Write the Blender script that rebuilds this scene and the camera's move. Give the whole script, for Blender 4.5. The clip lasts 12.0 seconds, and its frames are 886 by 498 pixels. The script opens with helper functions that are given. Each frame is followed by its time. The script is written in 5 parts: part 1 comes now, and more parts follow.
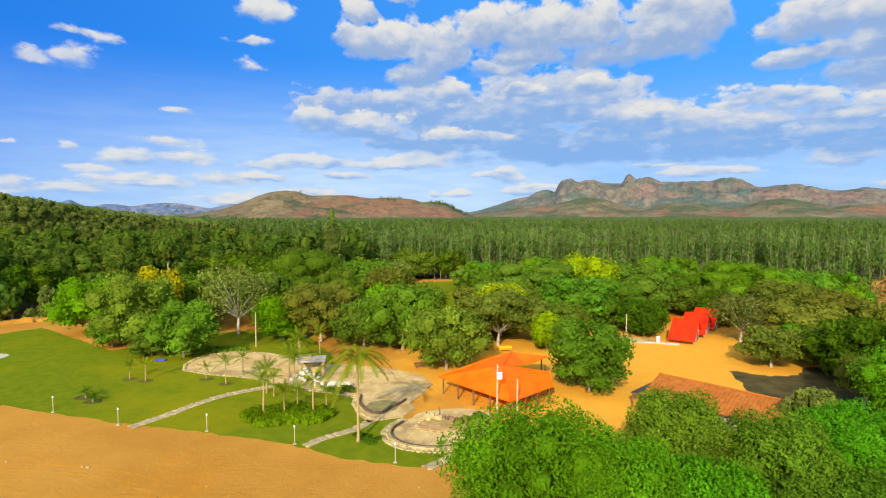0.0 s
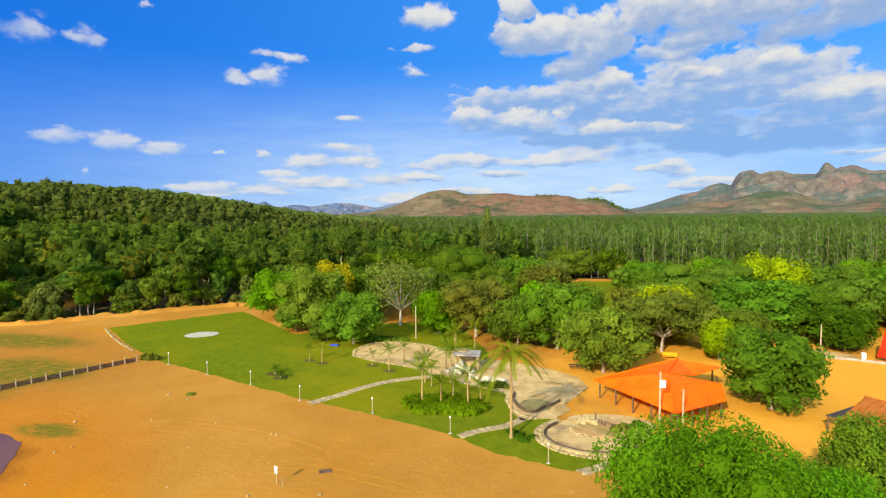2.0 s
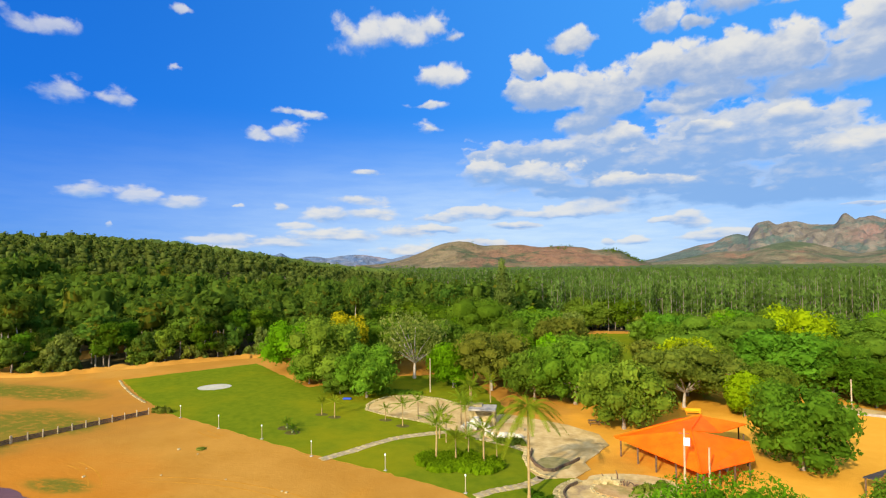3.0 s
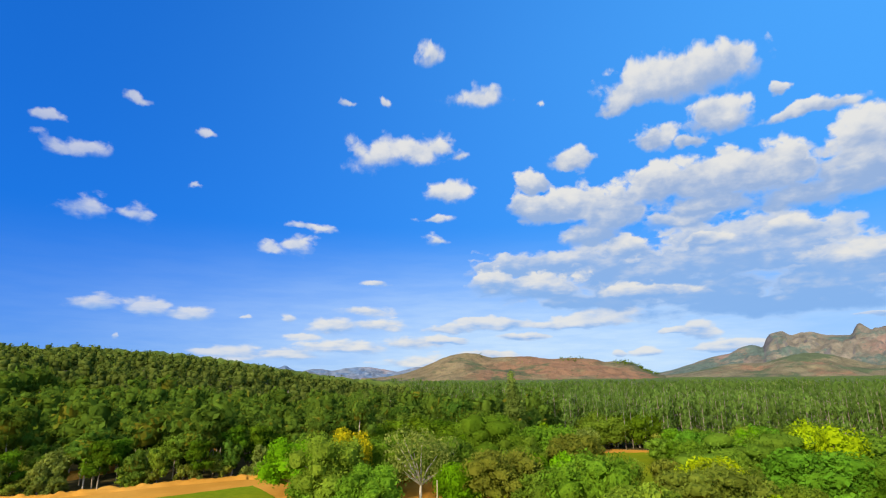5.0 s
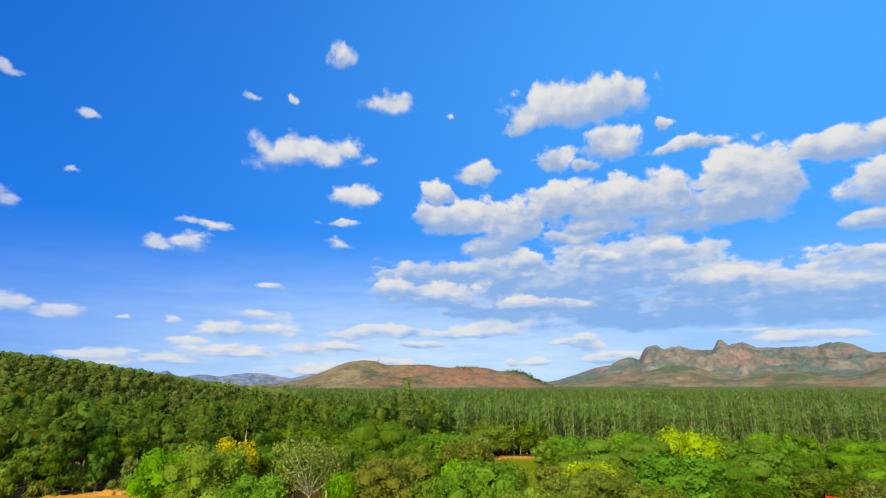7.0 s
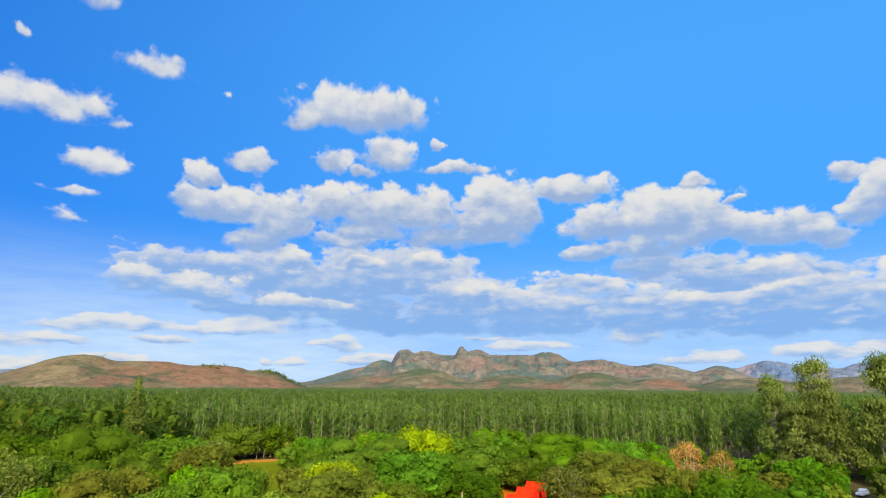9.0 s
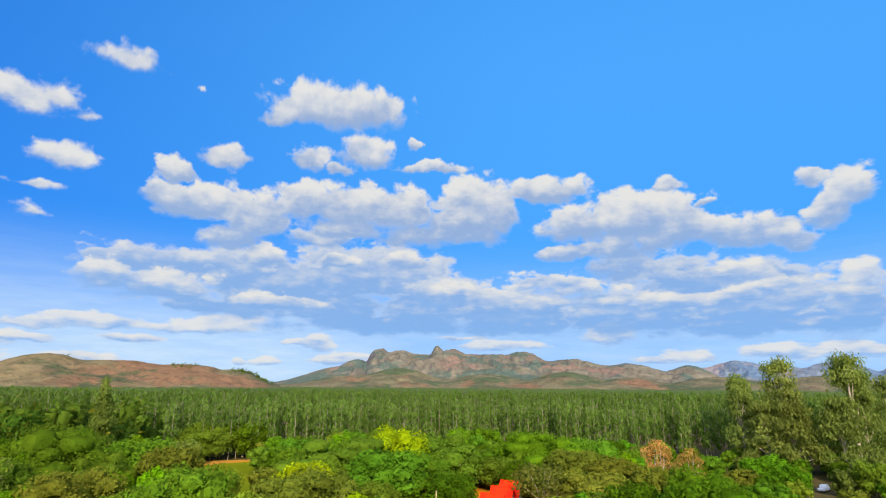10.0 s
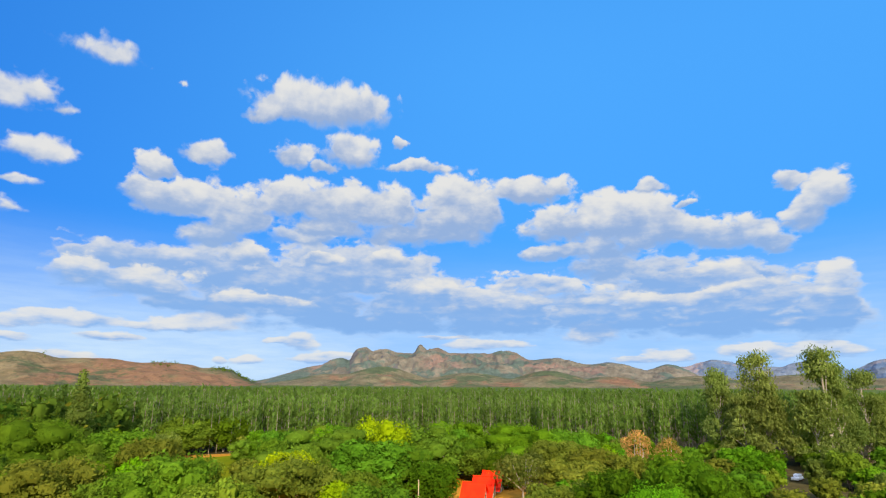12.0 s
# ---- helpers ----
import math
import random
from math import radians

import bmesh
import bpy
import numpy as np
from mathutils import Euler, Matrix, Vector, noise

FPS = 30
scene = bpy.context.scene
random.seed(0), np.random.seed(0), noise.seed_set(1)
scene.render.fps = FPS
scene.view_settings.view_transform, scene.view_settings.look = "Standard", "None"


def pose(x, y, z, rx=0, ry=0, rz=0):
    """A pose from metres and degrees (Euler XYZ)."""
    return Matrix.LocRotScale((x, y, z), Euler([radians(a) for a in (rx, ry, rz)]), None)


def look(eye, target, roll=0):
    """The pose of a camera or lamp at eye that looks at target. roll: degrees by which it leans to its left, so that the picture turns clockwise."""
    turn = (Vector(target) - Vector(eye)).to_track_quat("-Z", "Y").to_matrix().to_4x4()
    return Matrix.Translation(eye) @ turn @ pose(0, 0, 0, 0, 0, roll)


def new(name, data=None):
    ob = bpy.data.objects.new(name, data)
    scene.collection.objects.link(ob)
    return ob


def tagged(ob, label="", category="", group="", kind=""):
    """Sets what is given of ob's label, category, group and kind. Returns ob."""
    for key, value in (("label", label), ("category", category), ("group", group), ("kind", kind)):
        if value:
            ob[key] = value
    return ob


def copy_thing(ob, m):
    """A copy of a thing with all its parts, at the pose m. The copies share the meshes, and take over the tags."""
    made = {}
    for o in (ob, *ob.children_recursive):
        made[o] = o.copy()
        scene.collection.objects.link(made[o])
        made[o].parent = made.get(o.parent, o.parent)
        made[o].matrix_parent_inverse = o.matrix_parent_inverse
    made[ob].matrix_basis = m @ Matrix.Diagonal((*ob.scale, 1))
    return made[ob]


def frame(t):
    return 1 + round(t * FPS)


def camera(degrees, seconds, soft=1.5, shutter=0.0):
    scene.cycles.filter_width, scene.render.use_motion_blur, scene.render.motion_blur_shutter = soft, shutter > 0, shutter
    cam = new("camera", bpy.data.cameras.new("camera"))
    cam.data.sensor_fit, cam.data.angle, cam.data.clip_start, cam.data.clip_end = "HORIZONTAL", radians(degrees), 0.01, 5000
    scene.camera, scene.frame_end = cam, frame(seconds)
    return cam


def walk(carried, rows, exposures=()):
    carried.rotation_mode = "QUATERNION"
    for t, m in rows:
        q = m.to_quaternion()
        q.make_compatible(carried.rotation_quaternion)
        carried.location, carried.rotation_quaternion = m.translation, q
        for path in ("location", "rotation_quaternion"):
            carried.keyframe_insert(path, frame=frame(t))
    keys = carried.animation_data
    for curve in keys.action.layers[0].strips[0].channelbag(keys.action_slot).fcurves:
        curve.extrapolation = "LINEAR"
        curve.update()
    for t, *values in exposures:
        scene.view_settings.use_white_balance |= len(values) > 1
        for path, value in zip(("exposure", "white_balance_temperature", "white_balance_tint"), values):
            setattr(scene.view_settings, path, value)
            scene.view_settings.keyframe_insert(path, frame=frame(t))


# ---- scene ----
cam = camera(78.7, 12.0, soft=1.2)
PATH = [
    (0.0, pose(0, 0, 27.00, 86.40, -0.00, -0.00)),
    (0.5, pose(0, 0, 27.00, 86.30, 0.26, 5.91)),
    (1.0, pose(0, 0, 27.00, 86.22, 0.39, 12.50)),
    (1.5, pose(0, 0, 27.00, 86.18, 0.43, 14.93)),
    (2.0, pose(0, 0, 27.00, 86.22, 0.47, 16.31)),
    (2.5, pose(0, 0, 27.00, 87.90, 0.54, 17.25)),
    (3.0, pose(0, 0, 27.00, 91.68, 0.55, 17.85)),
    (3.5, pose(0, 0, 27.00, 96.32, 0.57, 18.13)),
    (4.0, pose(0, 0, 27.00, 100.00, 0.57, 18.33)),
    (4.5, pose(0, 0, 27.00, 102.20, 0.57, 18.50)),
    (5.0, pose(0, 0, 27.00, 103.40, 0.58, 18.63)),
    (5.5, pose(0, 0, 27.00, 103.95, 0.58, 18.74)),
    (6.0, pose(0, 0, 27.00, 104.20, 0.63, 18.83)),
    (6.5, pose(0, 0, 27.00, 104.15, 0.51, 15.62)),
    (7.0, pose(0, 0, 27.00, 104.12, 0.07, 7.98)),
    (7.5, pose(0, 0, 27.00, 104.15, -0.40, -1.22)),
    (8.0, pose(0, 0, 27.00, 104.20, -0.45, -9.50)),
    (8.5, pose(0, 0, 27.00, 104.25, -0.45, -14.20)),
    (9.0, pose(0, 0, 27.00, 104.28, -0.44, -17.00)),
    (9.5, pose(0, 0, 27.00, 104.29, -0.43, -18.74)),
    (10.0, pose(0, 0, 27.00, 104.23, -0.40, -19.54)),
    (10.5, pose(0, 0, 26.60, 104.23, -0.46, -20.20)),
    (11.0, pose(0, 0, 26.10, 104.19, -0.42, -20.77)),
    (11.5, pose(0, 0, 25.55, 104.16, -0.42, -20.96)),
    (12.0, pose(0, 0, 25.05, 104.15, -0.40, -21.28)),
]
walk(cam, PATH)

# ---- light: low afternoon sun behind the camera, blue sky with cumulus ----
SUN_ELEVATION, SUN_AZIMUTH = 26.5, 195.0
sun = new("sun", bpy.data.lights.new("sun", "SUN"))
sun.data.energy, sun.data.angle, sun.data.color = 4.4, radians(0.55), (1.0, 0.86, 0.64)
_se, _sa = radians(SUN_ELEVATION), radians(SUN_AZIMUTH)
SUN_DIR = Vector((math.sin(_sa) * math.cos(_se), math.cos(_sa) * math.cos(_se), math.sin(_se)))
sun.matrix_world = look(SUN_DIR * 300, (0, 0, 0))

# clouds in degrees: azimuth, elevation of the base, half width, height
CLOUDS_TOWER = [(7.0, 25.8, 8.2, 4.75), (2.3, 25.8, 3.0, 2.89), (0.8, 25.7, 2.1, 1.69), (11.4, 26.6, 4.0, 3.52), (4.8, 21.7, 2.6, 2.67), (10.7, 22.3, 3.0, 3.68), (-3.9, 20.9, 2.4, 2.49), (7.9, 21.4, 1.9, 1.44), (16.3, 24.5, 1.2, 1.33), (43.1, 18.7, 1.8, 1.62), (57.9, 14.7, 2.0, 4.44), (55.3, 17.1, 1.5, 2.01), (56.4, 13.5, 1.9, 3.41), (46.3, 17.0, 1.0, 0.80), (18.3, 22.0, 4.5, 1.58)]
CLOUDS_HEAP = [(-8.5, 19.0, 1.9, 2.42), (-9.4, 16.5, 2.9, 2.79), (-6.7, 15.3, 3.3, 3.23), (-3.6, 15.4, 4.3, 4.30), (-0.7, 14.0, 4.2, 4.79), (-2.8, 12.9, 4.0, 3.40), (4.9, 16.7, 4.3, 4.04), (9.7, 16.4, 4.9, 4.93), (15.6, 16.0, 6.2, 4.40), (22.4, 16.3, 4.9, 5.70), (25.2, 15.7, 3.2, 4.21), (19.0, 14.2, 8.1, 4.19), (8.6, 14.7, 5.4, 2.94), (31.1, 18.7, 5.1, 2.90), (34.7, 14.4, 4.9, 4.02), (39.1, 13.6, 6.0, 6.43), (42.5, 13.1, 5.0, 5.63), (38.6, 10.3, 4.1, 5.06), (46.1, 13.4, 3.9, 3.08), (49.6, 12.6, 5.0, 3.29), (53.3, 11.7, 2.1, 2.27), (34.0, 12.7, 6.3, 1.96)]
CLOUDS_RIM = [(6.5, 13.6, 4.9, 2.58), (15.7, 11.8, 2.7, 2.21), (1.2, 11.2, 3.5, 2.74), (8.1, 11.7, 2.3, 1.76), (-12.8, 8.2, 3.2, 2.89), (-7.8, 7.3, 5.6, 3.61), (19.6, 8.4, 4.2, 3.10), (25.0, 6.5, 6.5, 4.36), (30.1, 9.5, 2.9, 2.34), (36.2, 7.3, 6.8, 2.66), (45.9, 7.0, 6.4, 2.32), (52.9, 6.9, 4.6, 3.68), (57.2, 5.9, 2.6, 4.85), (30.3, 6.6, 4.0, 2.90), (41.7, 6.8, 4.1, 2.18), (2.1, 6.8, 5.0, 2.27), (47.4, 9.4, 4.2, 2.62), (33.2, 8.8, 3.4, 2.31)]
CLOUDS_BANK = [(-8.5, 9.4, 8.0, 3.71), (1.0, 7.6, 10.4, 5.95), (10.7, 7.9, 11.8, 7.09), (18.5, 5.4, 9.0, 7.12), (5.6, 5.8, 13.5, 5.19), (27.3, 4.6, 12.7, 4.31), (39.4, 4.5, 10.4, 4.62), (49.0, 4.1, 8.9, 5.37), (56.3, 3.6, 4.5, 5.18), (12.6, 4.8, 15.0, 3.51), (-2.1, 6.0, 7.8, 2.76), (44.3, 7.7, 7.4, 5.37), (51.8, 8.3, 5.1, 3.49)]
CLOUDS_LOW = [(-13.2, 4.7, 4.7, 1.49), (-17.5, 4.4, 3.1, 1.18), (-1.2, 5.4, 3.3, 2.21), (-3.8, 4.7, 4.6, 1.62), (6.9, 3.3, 1.7, 2.05), (4.9, 3.9, 2.2, 0.79), (1.5, 1.7, 1.8, 1.21), (-14.3, 1.8, 3.7, 0.96), (9.2, 1.9, 3.7, 1.36), (21.1, 4.5, 2.7, 0.58), (25.5, 3.5, 4.9, 1.21), (36.5, 3.9, 3.3, 2.56), (51.0, 2.4, 4.0, 1.71), (56.0, 2.6, 3.4, 1.47), (43.5, 2.3, 2.7, 1.36), (-10.2, 3.7, 2.7, 0.81), (-18.5, 3.3, 3.0, 0.97), (40.8, 2.2, 3.0, 0.91), (-6.5, 4.7, 3.4, 0.79), (-0.7, 1.8, 0.8, 0.87)]
CLOUDS_PUFF = [(-25.8, 21.0, 3.6, 4.37), (-21.4, 22.1, 3.3, 3.02), (-19.0, 22.9, 1.9, 2.21), (-17.3, 22.3, 1.4, 1.29), (-14.3, 27.9, 3.4, 2.40), (-19.9, 31.7, 1.9, 2.46), (-4.5, 20.9, 2.5, 2.19), (-17.6, 18.3, 2.8, 2.02), (-28.9, 28.0, 1.1, 0.88), (-25.0, 28.4, 0.8, 1.22), (-19.1, 13.6, 1.7, 1.55), (-19.3, 16.1, 2.2, 1.07), (-52.9, 14.1, 2.2, 2.10), (-48.9, 14.1, 1.6, 1.90), (-36.6, 12.7, 1.9, 1.51), (-33.8, 12.4, 2.0, 2.45), (-32.5, 14.9, 3.1, 1.03), (-50.2, 25.2, 1.5, 1.09), (-56.8, 21.7, 1.2, 1.11), (-54.9, 19.3, 2.5, 1.66), (-44.0, 23.0, 1.2, 0.93), (-44.2, 18.3, 1.0, 0.63), (-7.1, 27.4, 0.6, 0.78)]
CLOUDS_STRAND = [(-51.4, 6.2, 2.3, 1.43), (-47.8, 5.7, 2.4, 1.79), (-43.5, 5.6, 2.6, 1.51), (-25.9, 9.2, 1.6, 0.76), (-38.6, 5.7, 0.7, 0.49), (-49.6, 3.6, 0.3, 0.58), (-48.5, 2.0, 1.2, 0.48), (-45.0, 1.8, 0.6, 0.90), (-42.0, 2.3, 2.1, 0.82), (-27.0, 6.2, 3.7, 1.44), (-34.5, 5.6, 0.9, 1.06), (-29.7, 4.4, 3.7, 1.81), (-33.0, 3.7, 2.4, 1.00), (-25.7, 4.6, 3.2, 1.73), (-39.0, 1.6, 3.7, 1.90), (-34.4, 1.8, 4.0, 1.52), (-40.7, 1.1, 2.7, 1.45), (-21.7, 2.9, 3.8, 1.38), (-20.5, 0.8, 5.2, 1.71), (-13.5, 1.7, 2.7, 1.03), (-10.5, 3.5, 2.7, 0.81), (-28.5, 2.4, 6.1, 1.58)]

scene.view_settings.exposure = 0.62


class Nodes:
    """A small writer for node trees."""

    def __init__(self, tree):
        self.tree = tree

    def node(self, kind, **sets):
        n = self.tree.nodes.new(kind)
        for k, v in sets.items():
            setattr(n, k, v)
        return n

    def link(self, a, b):
        self.tree.links.new(a, b)

    def put(self, socket, v):
        if isinstance(v, bpy.types.NodeSocket):
            self.link(v, socket)
        else:
            socket.default_value = v

    def math(self, op, a, b=None, c=None, clamp=False):
        n = self.node("ShaderNodeMath", operation=op, use_clamp=clamp)
        for i, v in enumerate((a, b, c)):
            if v is not None:
                self.put(n.inputs[i], v)
        return n.outputs[0]

    def vec(self, op, a, b=None, c=None):
        n = self.node("ShaderNodeVectorMath", operation=op)
        for i, v in enumerate((a, b, c)):
            if v is not None:
                self.put(n.inputs[i], v)
        return n.outputs["Value"] if op in ("LENGTH", "DOT_PRODUCT") else n.outputs[0]

    def ramp(self, v, lo, hi, a=0.0, b=1.0, kind="SMOOTHSTEP"):
        n = self.node("ShaderNodeMapRange", interpolation_type=kind)
        for i, x in enumerate((v, lo, hi, a, b)):
            self.put(n.inputs[i], x)
        return n.outputs[0]

    def mix(self, f, a, b, how="MIX"):
        n = self.node("ShaderNodeMix", data_type="RGBA", blend_type=how)
        self.put(n.inputs[0], f)
        for s, v in ((n.inputs[6], a), (n.inputs[7], b)):
            self.put(s, (*v, 1.0) if isinstance(v, tuple) and len(v) == 3 else v)
        return n.outputs[2]

    def noise(self, v, scale, detail=4.0, rough=0.55, out="Fac", lac=2.0):
        n = self.node("ShaderNodeTexNoise")
        self.put(n.inputs["Vector"], v)
        n.inputs["Scale"].default_value = scale
        n.inputs["Detail"].default_value = detail
        n.inputs["Roughness"].default_value = rough
        n.inputs["Lacunarity"].default_value = lac
        return n.outputs[out]

    def xyz(self, x, y, z=0.0):
        n = self.node("ShaderNodeCombineXYZ")
        for i, v in enumerate((x, y, z)):
            self.put(n.inputs[i], v)
        return n.outputs[0]


def cloud_field(blobs):
    """A node group: how deep a sky direction lies inside a layer of flat-based domes, and how high it lies between base and top."""
    g = bpy.data.node_groups.new("cloud_field", "ShaderNodeTree")
    g.interface.new_socket("Place", in_out="INPUT", socket_type="NodeSocketVector")
    g.interface.new_socket("Depth", in_out="OUTPUT", socket_type="NodeSocketFloat")
    g.interface.new_socket("Height", in_out="OUTPUT", socket_type="NodeSocketFloat")
    k = Nodes(g)
    place = k.node("NodeGroupInput").outputs[0]
    total, weights, heights = None, 0.001, 0.0
    for a, e, w, h in blobs:
        c, up, down = e + 0.36 * h, 1 / (0.66 * h), -1 / (0.38 * h)
        at = place if total is None else k.vec("MULTIPLY_ADD", total, (1e-5, 1e-5, 1e-5), place)
        wide = 1 / (w * 1.04)
        v = k.vec("MULTIPLY_ADD", at, (wide, up, down), (-a * wide, -c * up, -c * down))
        v = k.vec("MAXIMUM", v, (-1000.0, 0.0, 0.0))
        d = k.vec("LENGTH", v)
        total = d if total is None else k.math("SMOOTH_MIN", total, d, 0.14)
        near = k.math("SUBTRACT", 1.3, d, clamp=True)
        weights = k.math("ADD", weights, near)
        heights = k.math("MULTIPLY_ADD", k.vec("DOT_PRODUCT", v, (0.0, 1.0, -1.0)), near, heights)
    out = k.node("NodeGroupOutput")
    k.link(k.math("SUBTRACT", 1.0, total), out.inputs[0])
    k.link(k.math("DIVIDE", heights, weights), out.inputs[1])
    return g


def make_world():
    w = bpy.data.worlds.new("sky")
    scene.world = w
    w.use_nodes = True
    k = Nodes(w.node_tree)
    k.tree.nodes.clear()
    sky = k.node("ShaderNodeTexSky", sky_type="NISHITA", sun_disc=False, sun_elevation=_se, sun_rotation=_sa,
                 air_density=1.0, dust_density=0.2, ozone_density=4.0, altitude=300)
    d = k.node("ShaderNodeTexCoord").outputs["Generated"]
    sep = k.node("ShaderNodeSeparateXYZ")
    k.link(d, sep.inputs[0])
    az = k.math("MULTIPLY", k.math("ARCTAN2", sep.outputs[0], sep.outputs[1]), 57.296)
    el = k.math("MULTIPLY", k.math("ARCSINE", sep.outputs[2]), 57.296)
    place = k.xyz(az, el, el)
    # clouds lie flatter and closer together towards the horizon
    flat = k.math("MULTIPLY", k.math("LOGARITHM", k.math("MAXIMUM", k.math("ADD", el, 8.8), 1.0), 2.71828), 34.6)
    far = k.ramp(el, 1.0, 18.0, 0.34, 1.0, "LINEAR")

    def billow(shift, fine=True):
        """Rounded heaps upon heaps."""
        spot = k.vec("ADD", k.xyz(az, flat), shift)
        spot = k.vec("ADD", spot, k.vec("MULTIPLY", k.vec("SUBTRACT", k.noise(spot, 0.55, 3, 0.55, "Color"), (0.5, 0.5, 0.5)), (1.7, 1.7, 0.0)))
        total = None
        for scale, amount in ((0.22, 0.80), (0.55, 0.48), (1.5, 0.15)):
            n = k.node("ShaderNodeTexVoronoi", feature="SMOOTH_F1", voronoi_dimensions="2D")
            k.link(spot, n.inputs["Vector"])
            n.inputs["Scale"].default_value = scale
            n.inputs["Smoothness"].default_value = 0.35
            v = k.math("MULTIPLY", k.math("SUBTRACT", 0.42, n.outputs["Distance"]), amount)
            total = v if total is None else k.math("ADD", total, v)
        if fine:
            total = k.math("MULTIPLY_ADD", k.math("SUBTRACT", k.noise(spot, 1.1, 7, 0.62), 0.5), 0.55, total)
        return total

    puff = billow((0.0, 0.0, 0.0))
    relief = k.math("SUBTRACT", billow((0.0, 0.0, 0.0), False), billow((-0.8, 1.5, 0.0), False))
    wisp = k.math("SUBTRACT", k.noise(k.vec("MULTIPLY", k.xyz(az, flat), (0.5, 0.9, 0.0)), 0.8, 6, 0.6), 0.5)
    warp = k.vec("SUBTRACT", k.noise(k.xyz(az, flat), 0.32, 4, 0.55, "Color"), (0.5, 0.5, 0.5))
    sx = k.node("ShaderNodeSeparateXYZ")
    k.link(warp, sx.inputs[0])
    lift = k.math("MULTIPLY", k.math("MULTIPLY", sx.outputs[1], far), 2.4)
    moved = k.vec("ADD", place, k.xyz(k.math("MULTIPLY", k.math("MULTIPLY", sx.outputs[0], far), 4.2), lift, lift))
    shade = k.mix(k.ramp(el, 3.0, 22.0), (0.148, 0.290, 0.545), (0.215, 0.290, 0.440))
    soft = k.node("ShaderNodeGamma")
    soft.inputs[1].default_value = 0.35
    k.link(sky.outputs[0], soft.inputs[0])
    clear = k.mix(1.0, soft.outputs[0], (0.0068, 0.087, 0.302), "MULTIPLY")
    # thinner, paler air towards the east, and a white veil low over the horizon
    east = k.math("MULTIPLY", k.ramp(az, -66.0, 38.0), k.ramp(el, 60.0, 30.0, 0.6, 1.0))
    clear = k.mix(k.math("MULTIPLY", east, 0.8), clear, (0.058, 0.290, 0.690))
    streak = k.noise(k.vec("MULTIPLY", place, (0.22, 1.5, 0)), 0.6, 6, 0.6)
    veil = k.math("MULTIPLY", k.ramp(el, 16.0, 1.0), k.math("MULTIPLY", k.ramp(streak, 0.30, 0.70, 0.76, 1.0), k.math("MULTIPLY", k.ramp(az, -62.0, -12.0, 0.22, 1.0), k.ramp(az, 2.0, 18.0, 1.0, 0.72))))
    clear = k.mix(veil, clear, (0.40, 0.52, 0.64))
    # the bright sky around the sun, behind the viewer
    glow = k.math("POWER", k.ramp(k.vec("DOT_PRODUCT", d, tuple(SUN_DIR)), 0.22, 1.0, 0.0, 1.0, "LINEAR"), 1.3)
    mixed = k.vec("ADD", clear, k.vec("MULTIPLY", k.xyz(glow, glow, glow), (1.75, 1.72, 1.62)))

    def layer(under, blobs, rag, bright, dim, thick, soft_base=0.5, soft_top=0.26):
        """One layer of clouds over what lies behind it: ragged edge, share of light, grey of the base, cover."""
        n = k.node("ShaderNodeGroup", node_tree=cloud_field(blobs))
        k.link(moved, n.inputs[0])
        depth, high = n.outputs[0], n.outputs[1]
        edge = k.math("MULTIPLY_ADD", puff, rag, depth)
        width = k.ramp(high, -0.6, 0.5, soft_base, soft_top)
        cover = k.math("MULTIPLY", k.ramp(edge, -0.02, width), thick)
        light = k.math("ADD", k.math("MULTIPLY", high, bright), k.math("MULTIPLY_ADD", relief, 0.62, k.math("MULTIPLY", wisp, 0.9)))
        lit = k.ramp(light, -0.55 + dim, 0.60 + dim)
        # thin edges let the bright light through
        rim = k.math("MULTIPLY", k.ramp(edge, 0.50, 0.08), k.ramp(high, -0.35, 0.45, 0.25, 0.85))
        return k.mix(cover, under, k.mix(k.math("MAXIMUM", lit, rim), shade, (0.525, 0.520, 0.500)))

    thin = k.ramp(az, -62.0, -18.0, 0.62, 0.95)
    mixed = layer(mixed, CLOUDS_STRAND, 0.75, 0.55, -0.12, thin, 0.8, 0.5)
    mixed = layer(mixed, CLOUDS_LOW, 0.55, 0.60, -0.10, 0.85)
    mixed = layer(mixed, CLOUDS_BANK, 0.70, 0.75, 0.52, 0.93, 0.7)
    mixed = layer(mixed, CLOUDS_RIM, 0.75, 0.95, 0.26, 0.93, 0.9)
    mixed = layer(mixed, CLOUDS_HEAP, 0.75, 1.00, 0.28, 0.97, 0.6)
    mixed = layer(mixed, CLOUDS_PUFF, 0.95, 0.50, -0.15, thin, 0.9, 0.55)
    mixed = layer(mixed, CLOUDS_TOWER, 0.58, 0.85, 0.10, 0.96, 0.6)
    bg = k.node("ShaderNodeBackground")
    k.link(mixed, bg.inputs[0])
    k.link(bg.outputs[0], k.node("ShaderNodeOutputWorld").inputs[0])
    w.cycles.sampling_method, w.cycles.sample_map_resolution = "MANUAL", 256


make_world()

